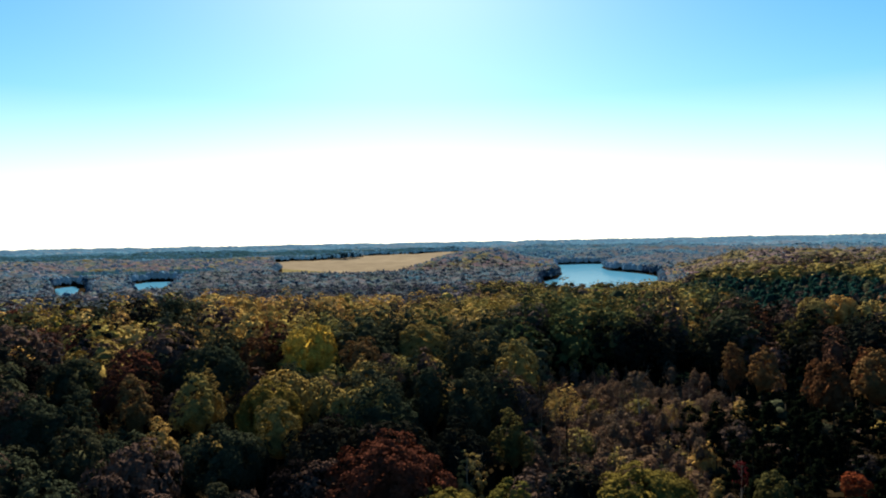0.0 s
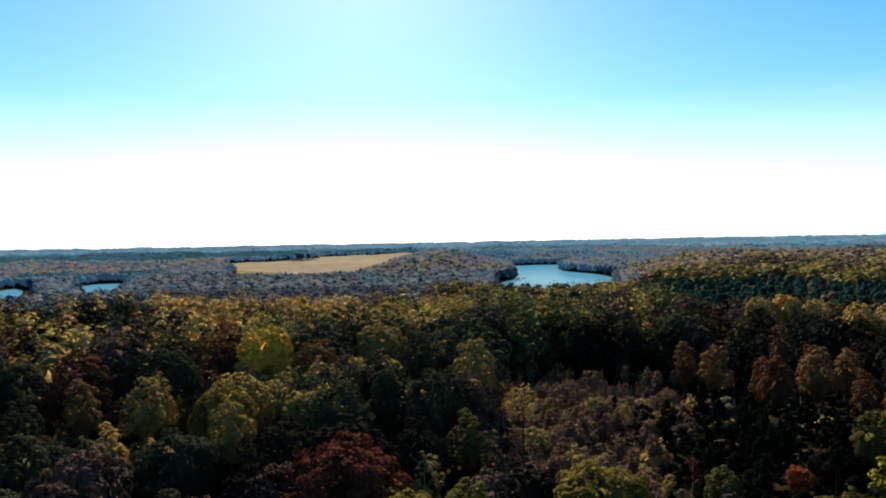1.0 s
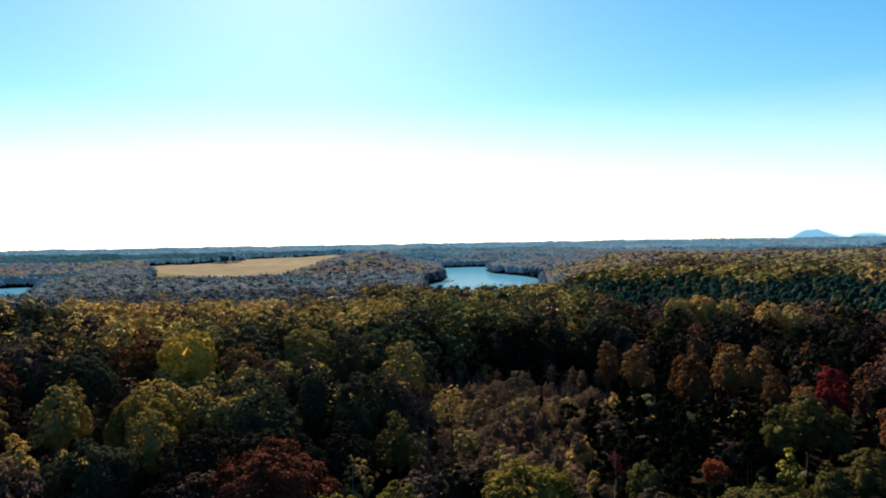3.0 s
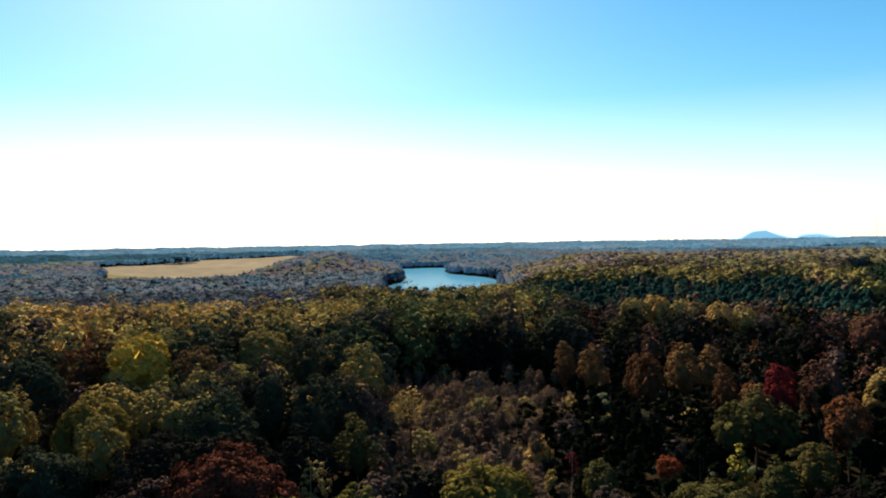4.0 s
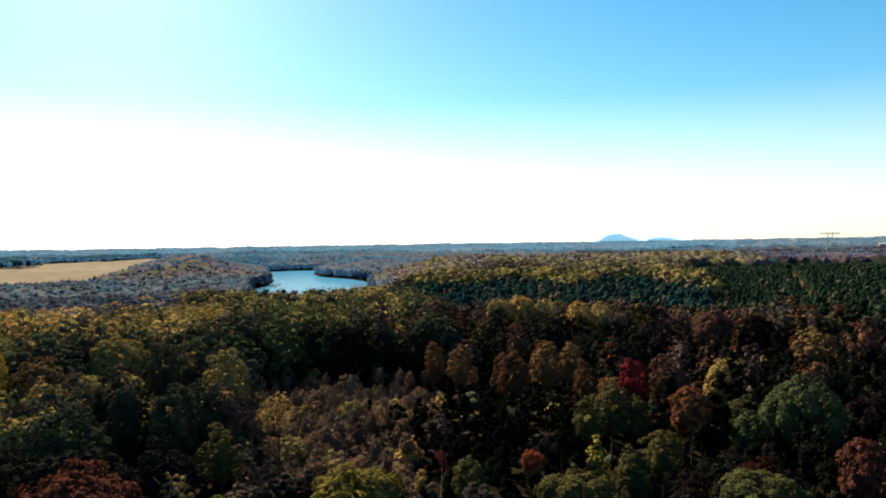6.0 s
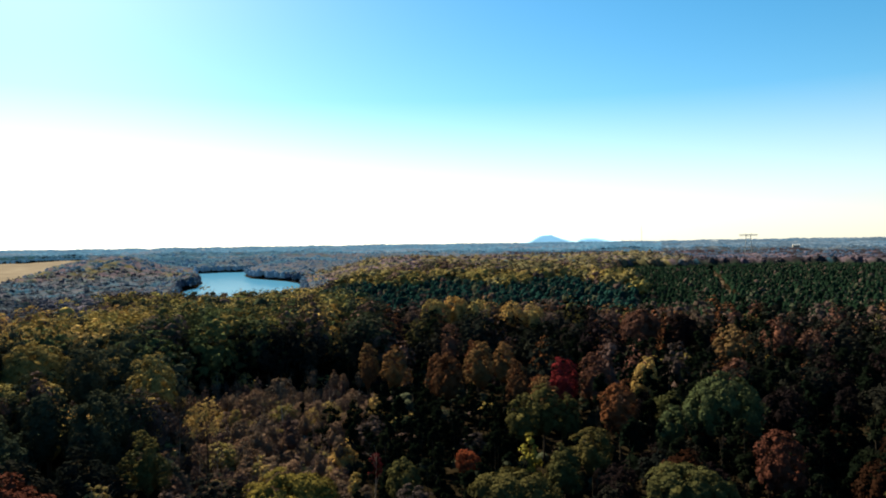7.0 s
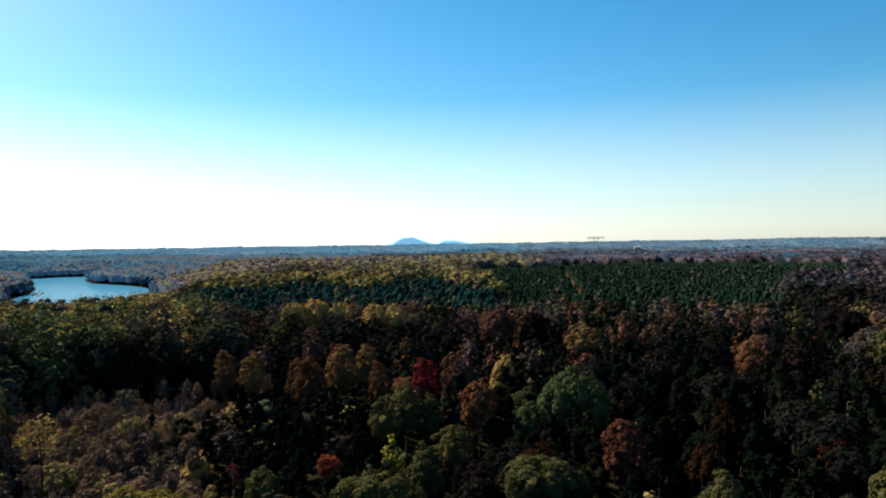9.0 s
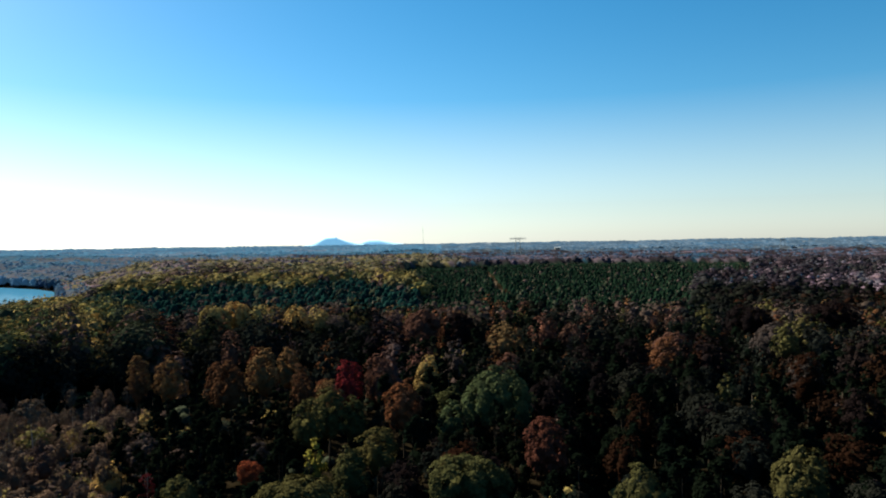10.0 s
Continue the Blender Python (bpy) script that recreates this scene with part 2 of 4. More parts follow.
def mesh_from_arrays(name, verts, faces, corners):
    """A mesh of equal-sided faces out of numpy arrays."""
    me = bpy.data.meshes.new(name)
    me.vertices.add(len(verts))
    me.vertices.foreach_set("co", np.asarray(verts, np.float32).ravel())
    me.loops.add(len(faces) * corners)
    me.loops.foreach_set("vertex_index", np.asarray(faces, np.int32).ravel())
    me.polygons.add(len(faces))
    me.polygons.foreach_set("loop_start", np.arange(0, len(faces) * corners, corners, dtype=np.int32))
    me.update(calc_edges=True)
    return me


def ground():
    azs = np.concatenate([np.arange(-42, 92, 0.5), np.arange(92, 318, 4.0)])
    rs = np.concatenate([[2.0], np.geomspace(8, 300, 40), np.arange(312, 2400, 21), np.geomspace(2420, 4960, 45)])
    A, R = np.meshgrid(np.radians(azs), rs)
    x, y = np.sin(A) * R, np.cos(A) * R
    z = land(x, y)
    n, k = len(azs), len(rs)
    verts = np.stack([x, y, z], -1).reshape(-1, 3)
    i, j = np.meshgrid(np.arange(k - 1), np.arange(n), indexing="ij")
    a, b = i * n + j, i * n + (j + 1) % n
    ring = np.arange(n)
    hub = np.stack([np.full(n, len(verts)), (ring + 1) % n, ring], -1)
    verts = np.concatenate([verts, [(0.0, 0.0, float(land(0.0, 0.01)))]])
    faces = np.concatenate([np.stack([a + n, b + n, b], -1).reshape(-1, 3), np.stack([a + n, b, a], -1).reshape(-1, 3), hub])
    me = mesh_from_arrays("ground", verts, faces, 3)
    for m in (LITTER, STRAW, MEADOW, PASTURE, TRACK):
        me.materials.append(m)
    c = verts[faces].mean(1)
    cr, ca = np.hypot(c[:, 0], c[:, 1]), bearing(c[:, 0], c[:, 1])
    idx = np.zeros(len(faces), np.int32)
    inside = edge_distance(c[:, 0], c[:, 1], FIELD_XY) < 0
    idx[inside] = 1
    idx[inside & (cr < 1480 - 40 * (ca + 13) + 60 * swell(c[:, 0], c[:, 1], 200))] = 3
    idx[(cr > 85) & (cr < 178) & (ca > 6) & (ca < 21.5 + 1.8 * np.sin(cr / 11))] = 2
    idx[edge_distance(c[:, 0], c[:, 1], TRACK_XY) < 0] = 4
    me.polygons.foreach_set("material_index", idx)
    me.polygons.foreach_set("use_smooth", np.ones(len(faces), bool))
    ob = new("ground", me)
    return tagged(ob, "rolling ground with brown leaf litter, dry grass and straw fields", "ground", kind="structure")


ground()


def water(name, poly, label):
    c = poly.mean(0)
    ring = [c + (p - c) * 1.0 for p in poly]
    bm = bmesh.new()
    out = []
    for i, p in enumerate(ring):
        e = ring[(i + 1) % len(ring)] - ring[i - 1]
        nrm = np.array([e[1], -e[0]]) / np.hypot(*e)
        if edge_distance(*(p + nrm * 3), poly) < 0:
            nrm = -nrm
        out.append(bm.verts.new((p[0] + nrm[0] * 14, p[1] + nrm[1] * 14, LAKE_Z)))
    f = bm.faces.new(out)
    if f.normal.z < 0:
        f.normal_flip()
    bmesh.ops.triangulate(bm, faces=bm.faces[:])
    me = bpy.data.meshes.new(name)
    bm.to_mesh(me)
    me.materials.append(WATER)
    return tagged(new(name, me), label, "lake", kind="structure")


water("water_lake", LAKE_XY, "wind-rippled blue lake between wooded shores")
water("water_river", RIVER_XY, "narrow blue river arm among autumn trees")
water("water_creek", CREEK_XY, "blue creek mouth below a wooded bank")

# ---- tree building blocks ----
PHI = (1 + 5 ** 0.5) / 2
ICO_V = np.array([(-1, PHI, 0), (1, PHI, 0), (-1, -PHI, 0), (1, -PHI, 0), (0, -1, PHI), (0, 1, PHI), (0, -1, -PHI),
                  (0, 1, -PHI), (PHI, 0, -1), (PHI, 0, 1), (-PHI, 0, -1), (-PHI, 0, 1)]) / math.hypot(1, PHI)
ICO_F = np.array([(0, 11, 5), (0, 5, 1), (0, 1, 7), (0, 7, 10), (0, 10, 11), (1, 5, 9), (5, 11, 4), (11, 10, 2), (10, 7, 6),
                  (7, 1, 8), (3, 9, 4), (3, 4, 2), (3, 2, 6), (3, 6, 8), (3, 8, 9), (4, 9, 5), (2, 4, 11), (6, 2, 10),
                  (8, 6, 7), (9, 8, 1)])


ICO_TOP = ICO_F[ICO_V[ICO_F][:, :, 2].mean(1) > -0.2]


def unit(v):
    return v / np.maximum(np.linalg.norm(v, axis=-1, keepdims=True), 1e-9)


def sprays(rng, centre, outward, size, flat=0.38):
    """Leaf sprays: small pointed triangles, facing roughly outward."""
    n = len(centre)
    nrm = unit(outward + rng.normal(0, flat, (n, 3)))
    u = unit(np.cross(nrm, rng.normal(0, 1, (n, 3))))
    w = np.cross(nrm, u)
    s = size * rng.uniform(0.6, 1.4, (n, 1))
    v = np.stack([centre - u * s * 0.8 + w * s * 0.6, centre - u * s * 0.8 - w * s * 0.6, centre + u * s * 1.1], 1).reshape(-1, 3)
    return v, np.arange(n * 3).reshape(-1, 3)


def lumps(rng, centre, radius, squash=0.8):
    """The shaded inner mass of each leaf clump."""
    n = len(centre)
    v = ICO_V[None] * rng.uniform(0.7, 1.15, (n, 12, 1)) * np.asarray(radius).reshape(-1, 1, 1)
    v[..., 2] *= squash
    v = (v + centre[:, None]).reshape(-1, 3)
    f = (np.arange(n)[:, None, None] * 12 + ICO_TOP[None]).reshape(-1, 3)
    return v, f


def merge(pieces):
    vs, fs, base = [], [], 0
    for v, f in pieces:
        vs.append(v)
        fs.append(f + base)
        base += len(v)
    return np.concatenate(vs), np.concatenate(fs)


def crown_points(rng, form, n):
    """Centres and radii of clumps for a crown 1 wide and 1 high above its lower edge."""
    if form == "pine":
        t = rng.uniform(0, 1, n) ** 0.8
        rad = 0.5 * (1 - t) ** 0.75 + 0.05
        a = rng.uniform(0, 6.283, n)
        q = np.sqrt(rng.uniform(0.25, 1, n)) * rad
        return np.stack([np.cos(a) * q, np.sin(a) * q, t * 0.93], 1), 0.13 + 0.12 * (1 - t)
    k = np.arange(n)
    z = np.clip(1 - 1.45 * (k + rng.uniform(0, 1, n)) / n, -0.99, 0.99)
    a = k * 2.39996 + rng.normal(0, 0.35, n)
    d = np.stack([np.sqrt(1 - z * z) * np.cos(a), np.sqrt(1 - z * z) * np.sin(a), z], 1)
    lobes = unit(rng.normal(0, 1, (5, 3)) + np.array([0, 0, 0.4]))
    bulge = np.exp(5 * (d @ lobes.T - 1)).max(1)
    rho = (0.66 + 0.34 * bulge + rng.uniform(-0.06, 0.08, n))[:, None]
    rad = 0.80 / math.sqrt(n) * rng.uniform(0.8, 1.3, n)
    if form == "tall":
        p = d * rho * np.array([0.40, 0.40, 0.48]) + np.array([0, 0, 0.47])
        p[:, :2] *= (1.08 - 0.25 * p[:, 2:3])
        return p, rad * 0.95
    if form == "thin":
        p = d * rho * np.array([0.45, 0.45, 0.48]) + np.array([0, 0, 0.48])
        return p, rad * 0.75
    if form == "shrub":
        p = d * rho * np.array([0.42, 0.42, 0.55]) + np.array([0, 0, 0.38])
        return p, rad
    p = d * rho * np.array([0.44, 0.44, 0.46]) + np.array([0, 0, 0.44])
    return p, rad


def crown_arrays(seed, form, clumps, per, spray, core=0.8, aspect=1.0):
    """A leafy crown 1 wide, 1 high. aspect: height over width, which keeps clumps round."""
    rng = np.random.default_rng(seed)
    c, rad = crown_points(rng, form, clumps)
    stretch = np.array([1, 1, 1 / aspect])
    pieces = []
    if core:
        v, f = lumps(rng, np.zeros((clumps, 3)), rad * core)
        pieces.append((v * stretch + np.repeat(c, 12, 0), f))
        if form != "pine":
            v = ICO_V * np.array([0.25, 0.25, 0.28]) * rng.uniform(0.7, 1.2, (12, 1)) + np.array([0, 0, 0.42])
            pieces.append((v, ICO_F))
    if per:
        k = np.repeat(np.arange(clumps), per)
        radial = unit(c[k] - np.array([0, 0, 0.35]))
        out = unit(0.65 * rng.normal(0, 1, (len(k), 3)) + 0.8 * radial + np.array([0, 0, 0.45]))
        v, f = sprays(rng, out * (rad[k] * rng.uniform(0.85, 1.12, len(k)))[:, None], out + 0.6 * radial + np.array([0, 0, 0.1]), spray)
        pieces.append((v * stretch + np.repeat(c[k], 3, 0), f))
    return merge(pieces)


def limb(path, radii, sides=6):
    """A tapered bough along a path."""
    path = np.asarray(path, float)
    rings = []
    for i, p in enumerate(path):
        d = unit(path[min(i + 1, len(path) - 1)] - path[max(i - 1, 0)])
        u = unit(np.cross(d, (0.31, 0.95, 0.05)))
        w = np.cross(d, u)
        a = np.arange(sides) * 6.28318 / sides
        rings.append(p + radii[i] * (np.cos(a)[:, None] * u + np.sin(a)[:, None] * w))
    v = np.concatenate(rings)
    f = []
    for i in range(len(path) - 1):
        for j in range(sides):
            a, b = i * sides + j, i * sides + (j + 1) % sides
            f += [(a, b, b + sides), (a, b + sides, a + sides)]
    return v, np.array(f)


def trunk_pieces(seed, height, crown_base, thick, boughs=6, twigs=0):
    """The stem, and each limb with its twigs."""
    rng = np.random.default_rng(seed)
    k = 6
    lean = rng.normal(0, 0.012 * height, (k, 2)).cumsum(0) * 0.6
    lean[0] = 0
    zs = np.linspace(-0.4 * min(1.0, height / 8), height * 0.92, k)
    spine = np.concatenate([lean, zs[:, None]], 1)
    stem = limb(spine, thick * np.array([1.25, 0.9, 0.75, 0.55, 0.35, 0.08]), 6)
    limbs = []
    for b in range(boughs):
        z = rng.uniform(crown_base * 0.85, height * 0.8)
        a = rng.uniform(0, 6.28)
        s = np.array([np.interp(z, zs, spine[:, 0]), np.interp(z, zs, spine[:, 1]), z])
        reach = height * rng.uniform(0.12, 0.26)
        d = np.array([math.cos(a), math.sin(a), rng.uniform(0.5, 1.1)])
        m = s + d * reach * 0.5 + (0, 0, 0.02 * height)
        e = s + d * reach + (0, 0, 0.05 * height)
        t = thick * 0.4 * (1.1 - z / height)
        own = [limb([s, m, e], [t, t * 0.65, t * 0.15], 4)]
        for w in range(twigs):
            q = m + (e - m) * rng.uniform(-0.4, 0.9)
            g = unit(d + rng.normal(0, 0.6, 3)) * reach * rng.uniform(0.3, 0.6)
            own.append(limb([q, q + g * 0.6, q + g], [t * 0.35, t * 0.22, t * 0.06], 3))
        limbs.append(merge(own))
    return stem, limbs


def bark_mesh(name, arrays, pale):
    me = mesh_from_arrays(name, *arrays, 3)
    me.materials.append(PALE_BARK if pale else BARK)
    me.polygons.foreach_set("use_smooth", np.ones(len(arrays[1]), bool))
    return me


SPEC = {  # clumps, sprays a clump, spray size (of the width), core
    "grand": {"round": (80, 110, 0.0155, 0.5), "tall": (66, 100, 0.019, 0.5)},
    "hero": {"round": (54, 90, 0.020, 0.5), "tall": (44, 88, 0.024, 0.5), "thin": (46, 70, 0.022, 0.0), "shrub": (22, 60, 0.04, 0.6),
             "pine": (30, 90, 0.035, 0.8)},
    "near": {"round": (30, 38, 0.033, 0.5), "tall": (26, 38, 0.038, 0.5), "thin": (26, 50, 0.026, 0.0), "shrub": (14, 52, 0.038, 0.45),
             "pine": (13, 50, 0.045, 0.85)},
}
MESHES = {}


def crown_mesh(level, form, species, variant, aspect):
    aspect = min(2.2, max(0.7, round(aspect * 2.5) / 2.5))
    key = (level, form, species, variant, aspect)
    if key not in MESHES:
        n, per, size, core = SPEC[level][form]
        v, f = crown_arrays(hash_seed(form, variant, level), form, n, per, size, core, aspect)
        me = mesh_from_arrays("crown", v, f, 3)
        me.polygons.foreach_set("use_smooth", np.ones(len(f), bool))
        me.materials.append(LEAF[species])
        MESHES[key] = me
    return MESHES[key]


def hash_seed(form, variant, level):
    return sum(ord(c) for c in form) * 31 + variant * 101 + (7 if level == "hero" else 0)


def trunk_mesh(form, variant, pale, split):
    """The trunk's mesh and, where they are split off, the limbs' meshes."""
    key = ("trunk", form, variant, pale, split)
    if key not in MESHES:
        low = {"round": 0.3, "tall": 0.35, "thin": 0.3, "shrub": 0.1, "pine": 0.4}[form]
        stem, limbs = trunk_pieces(variant * 13 + len(form), 1.0, low, 0.014 if form != "shrub" else 0.02,
                                   (9 if form == "thin" else 4) if form != "pine" else 2, 5 if form == "thin" else 0)
        if split:
            MESHES[key] = bark_mesh("trunk", stem, pale), [bark_mesh("limb", a, pale) for a in limbs]
        else:
            MESHES[key] = bark_mesh("trunk", merge([stem, *limbs]), pale), []
    return MESHES[key]


WORDS = {
    "green": "dark green", "olive": "olive green", "lime": "yellow-green", "yellow": "golden yellow", "ochre": "ochre", "tan": "tan and orange",
    "brown": "dull brown", "shade_umber": "shade-darkened brown", "rust": "rust orange", "rose": "pinkish brown", "red": "crimson", "maroon": "dark maroon",
    "orange": "bright orange", "bright": "fresh green", "pine": "dark evergreen", "spruce": "deep green", "grey": "grey-brown, nearly bare",
    "hazy_blue_pine": "blue-green", "haze_green": "haze-tinted green", "haze_brown": "haze-tinted brown", "hazy_far_green": "blue-green", "sage": "dull sage green", "hill_olive": "olive", "hill_lime": "yellow-olive",
    "hill_brown": "brown", "heath": "purple-brown", "moor": "dark slate", "shade_green": "shade-darkened green", "shade_rust": "shade-darkened rust", "teal_pine": "teal green", "plum": "plum brown", "far_straw": "straw", "gold_olive": "golden olive", "hazy_navy_pine": "navy green", "shore": "blue-grey", "hazy_slate": "haze-tinted slate",
    "hazy_valley_brown": "grey-brown", "hazy_valley_olive": "dull olive",
}
KIND = {"round": ("oak_tree", "broadleaf tree with a wide rounded crown in autumn"),
        "tall": ("maple_tree", "slender broadleaf tree with an upright crown in autumn"),
        "thin": ("thinning_tree", "half-bare tree with open twiggy crown"),
        "shrub": ("shrub", "shrub in the overgrown clearing"),
        "pine": ("pine_tree", "conifer with a narrow tapering crown")}
GROUPS = {"round": "broad trees of the near wood", "tall": "slender trees of the near wood", "thin": "half-bare trees by the clearing",
          "shrub": "shrubs of the clearing", "pine": "young conifers of the near wood"}


def tree(form, species, x, y, height, width, rng, level="near"):
    """One tree: an Empty at its foot with trunk and crown."""
    name, words = KIND[form]
    base = new(name)
    base.empty_display_size = 0.5
    variant = int(rng.integers(0, 4))
    low = {"round": 0.30, "tall": 0.28, "thin": 0.25, "shrub": 0.02, "pine": 0.16}[form]
    base.matrix_world = pose(x, y, float(land(x, y)) - 0.05, 0, 0, float(rng.uniform(0, 360)))
    stem, limbs = trunk_mesh(form, variant, form == "thin" or species == "grey", level != "near")
    t = new("trunk", stem)
    t.parent, t.scale = base, (height, height, height)
    for me in limbs:
        new("limb", me).parent = t
    ch = height * (1 - low)
    c = new("crown", crown_mesh(level, form, species, variant, ch / width))
    c.parent, c.location, c.scale = base, (0, 0, height * low), (width, width * float(rng.uniform(0.88, 1.12)), ch)
    tagged(base, WORDS[species] + " " + words, "shrub" if form == "shrub" else "tree", GROUPS[form])
    return base


# ---- the trees that stand out: bearing, distance, height, crown width ----
MARKED = (
    ("maroon", "round", ((-4.6, 78, 17, 14.1), (-25.3, 136, 18, 8.9),)),
    ("yellow", "round", ((-10.8, 161, 20, 15.4),)),
        ("olive", "tall", ((-19.9, 121, 18, 6.6), (5.9, 140, 19, 8.0),)),
    ("tan", "tall", ((-24.1, 123, 18, 6.2), (24.5, 154, 16, 6.0), (31.5, 148, 18, 6.6), (22.5, 161, 16, 4.6),)),
    ("green", "round", ((-5.6, 99, 20, 9.6), (-18.4, 144, 19, 15.3), (-28.4, 148, 19, 13.2), (1.5, 143, 21, 9.3), (-28.1, 101, 16, 8.0), (-17.5, 96, 15, 12.0),)),
        ("shade_umber", "round", ((75.1, 270, 18, 19.7), (69.9, 240, 18, 15.6),)),
    ("sage", "round", ((5.4, 98, 15, 6.3), (48.0, 88, 12, 12.3), (34.1, 84, 11, 10.0), (25.1, 92, 10, 6.2), (40.4, 100, 13, 5.9), (62.0, 84, 12, 6.3),)),
    ("grey", "thin", ((15.5, 146, 12, 7.2),)),
    ("rust", "tall", ((22.4, 153, 17, 3.7), (29.1, 140, 17, 5.9), (42.7, 121, 14, 6.2), (31.3, 162, 16, 5.9), (28.0, 145, 16, 4.8), )),
    ("ochre", "thin", ((1.8, 86, 13, 4.4),)),
    ("tan", "tall", ((36.6, 124, 15, 5.0), (33.5, 159, 16, 5.8))),
    ("rust", "tall", ((34.6, 136, 16, 4.4), (63.6, 164, 17, 6.7))),
    ("bright", "tall", ((46.6, 117, 12, 4.7),)),
    ("rust", "round", ((-15.0, 164, 18, 9.9),)),
    ("tan", "round", ((-6.8, 153, 18, 9.9),)),
    ("ochre", "round", ((-22.3, 108, 14, 5.2),)),
    ("lime", "shrub", ((35.4, 104, 10, 3.8),)),
    ("brown", "tall", ((71.4, 203, 16, 12.0), (73.3, 150, 16, 6.0))),
    ("shade_rust", "tall", ((61.9, 108, 16, 4.6), (73.6, 145, 17, 6.5))),
    ("sage", "round", ((73.0, 94, 12, 8.8),)),
    ("sage", "round", ((40.8, 104, 12, 5.2), (37.9, 100, 9, 4.8))),
    ("olive", "round", ((-18.6, 125, 18, 5.0),)),
    ("green", "round", ((-30.5, 116, 18, 11.4), (-28.1, 117, 18, 6.7))),
    ("gold_olive", "round", ((16.2, 81, 13, 12.6), (-14.5, 115, 17, 12.8), (-0.1, 72, 14, 9.2), (4.7, 73, 13, 7.5))),
    ("sage", "tall", ((34.9, 114, 14, 5.0), (38.6, 118, 13, 4.6))),
    ("olive", "round", ((-1.9, 170, 20, 13.8), (-13.6, 104, 17, 6.9),)),
    ("sage", "round", ((67.9, 135, 14, 4.4), (72.2, 192, 18, 7.5))),
    ("green", "tall", ((1.9, 111, 18, 8.2), (-1.1, 117, 18, 7.7),)),
    ("brown", "round", ((-31.6, 118, 17, 8.8),)),
    ("ochre", "round", ((28.1, 246, 20, 11.5), (29.8, 251, 21, 12.0), (31.4, 247, 19, 10.5), (34.2, 249, 19, 9.5), (36.0, 246, 18, 8.5),)),
    ("red", "tall", ((38.2, 136, 16, 6.1),)),
    ("rose", "tall", ((40.9, 137, 17, 6.2), (44.4, 216, 18, 11.6), (29.2, 180, 18, 5.3), (64.2, 173, 17, 8.5),)),
    ("ochre", "tall", ((44.7, 146, 15, 5.2),)),
    ("bright", "round", ((50.1, 119, 17, 12.7),)),
    ("sage", "tall", ((38.3, 94, 11, 4.7), (36.6, 119, 14, 6.9), (66.7, 228, 17, 6.7),)),
    ("red", "thin", ((22.8, 104, 8, 2.6),)),
    ("tan", "round", ((51.1, 190, 17, 9.3),)),
    ("orange", "round", ((30.5, 108, 6, 4.2),)),
    ("rose", "round", ((54.3, 199, 18, 8.5), (56.5, 196, 17, 8.0),)),
    ("shade_umber", "tall", ((47.5, 211, 18, 10.3), (61.1, 158, 17, 7.7), (58.6, 133, 14, 4.4), (77.1, 128, 14, 6.3),)),
    ("maroon", "tall", ((54.4, 97, 14, 6.0),)),
    ("brown", "thin", ((26.0, 84, 9, 6.5),)),
)
rng = np.random.default_rng(11)
PLACED = []
for species, form, rows in MARKED:
    for az, r, h, w in rows:
        x, y = polar(az, r)
        w *= 1.25 if form == "tall" else 1.0
        tree(form, species, x, y, h, w, rng, "grand" if w > 11 and form in ("round", "tall") else "near" if r > 165 else "hero")
        PLACED.append((x, y, r, az, h, w))


def bare_tree():
    base = new("bare_tree")
    x, y = polar(9.6, 113)
    base.matrix_world = pose(x, y, float(land(x, y)) - 0.05, 0, 0, 40)
    stem, limbs = trunk_pieces(77, 13.0, 4.0, 0.24, 14, 8)
    t = new("trunk", bark_mesh("trunk", stem, False))
    t.parent = base
    for a in limbs:
        new("limb", bark_mesh("limb", a, False)).parent = t
    g = np.random.default_rng(5)
    c, rad = crown_points(g, "thin", 30)
    k = np.repeat(np.arange(30), 16)
    out = unit(g.normal(0, 1, (len(k), 3)))
    v, f = sprays(g, c[k] * np.array([6.5, 6.5, 7.5]) + np.array([0, 0, 7.0]) + out * 0.8, out, 0.24)
    me = mesh_from_arrays("crown", v, f, 3)
    me.materials.append(LEAF["ochre"])
    new("crown", me).parent = base
    tagged(base, "dark multi-stemmed tree with a few ochre leaves on bare boughs", "tree")
    PLACED.append((x, y, 113, 9.6, 14, 8))


bare_tree()
PL = np.array(PLACED)


def is_clear(x, y, r, az, h, w):
    d = np.hypot(PL[:, 0] - x, PL[:, 1] - y)
    if (d < 0.42 * (PL[:, 5] + w)).any():
        return False
    # fitted to the view: stay below the eye's sight line to marked trees
    dip = (EYE - h) / r
    behind = (PL[:, 2] > r) & (np.abs(PL[:, 3] - az) < np.degrees((PL[:, 5] * 0.5) / PL[:, 2] + 0.4 * w / r))
    top = (EYE - PL[:, 4]) / PL[:, 2]
    seen = top + 0.42 * np.minimum(PL[:, 5], PL[:, 4]) / PL[:, 2]
    return not (behind & (dip < seen)).any()


def stand(x, y):
    """A value of 0 to 1 that changes from stand to stand."""
    x, y = np.asarray(x, float), np.asarray(y, float)
    wide = smooth(900, 2000, np.hypot(x, y))
    v = (1 - wide) * swell(x, y, 210, 2.3) + wide * swell(x, y, 800, 2.3) + 0.6 * swell(x, y, 70, 6.1) * (1 - 0.6 * wide)
    return 0.5 + 0.5 * np.tanh(1.1 * v)


def pick(rng, table, local, loose=0.45):
    u = rng.random()
    v = (u if rng.random() < loose else min(0.999, max(0.0, local + 0.12 * (u - 0.5)))) * sum(w for _, w in table)
    for name, w in table:
        v -= w
        if v < 0:
            return name
    return table[0][0]


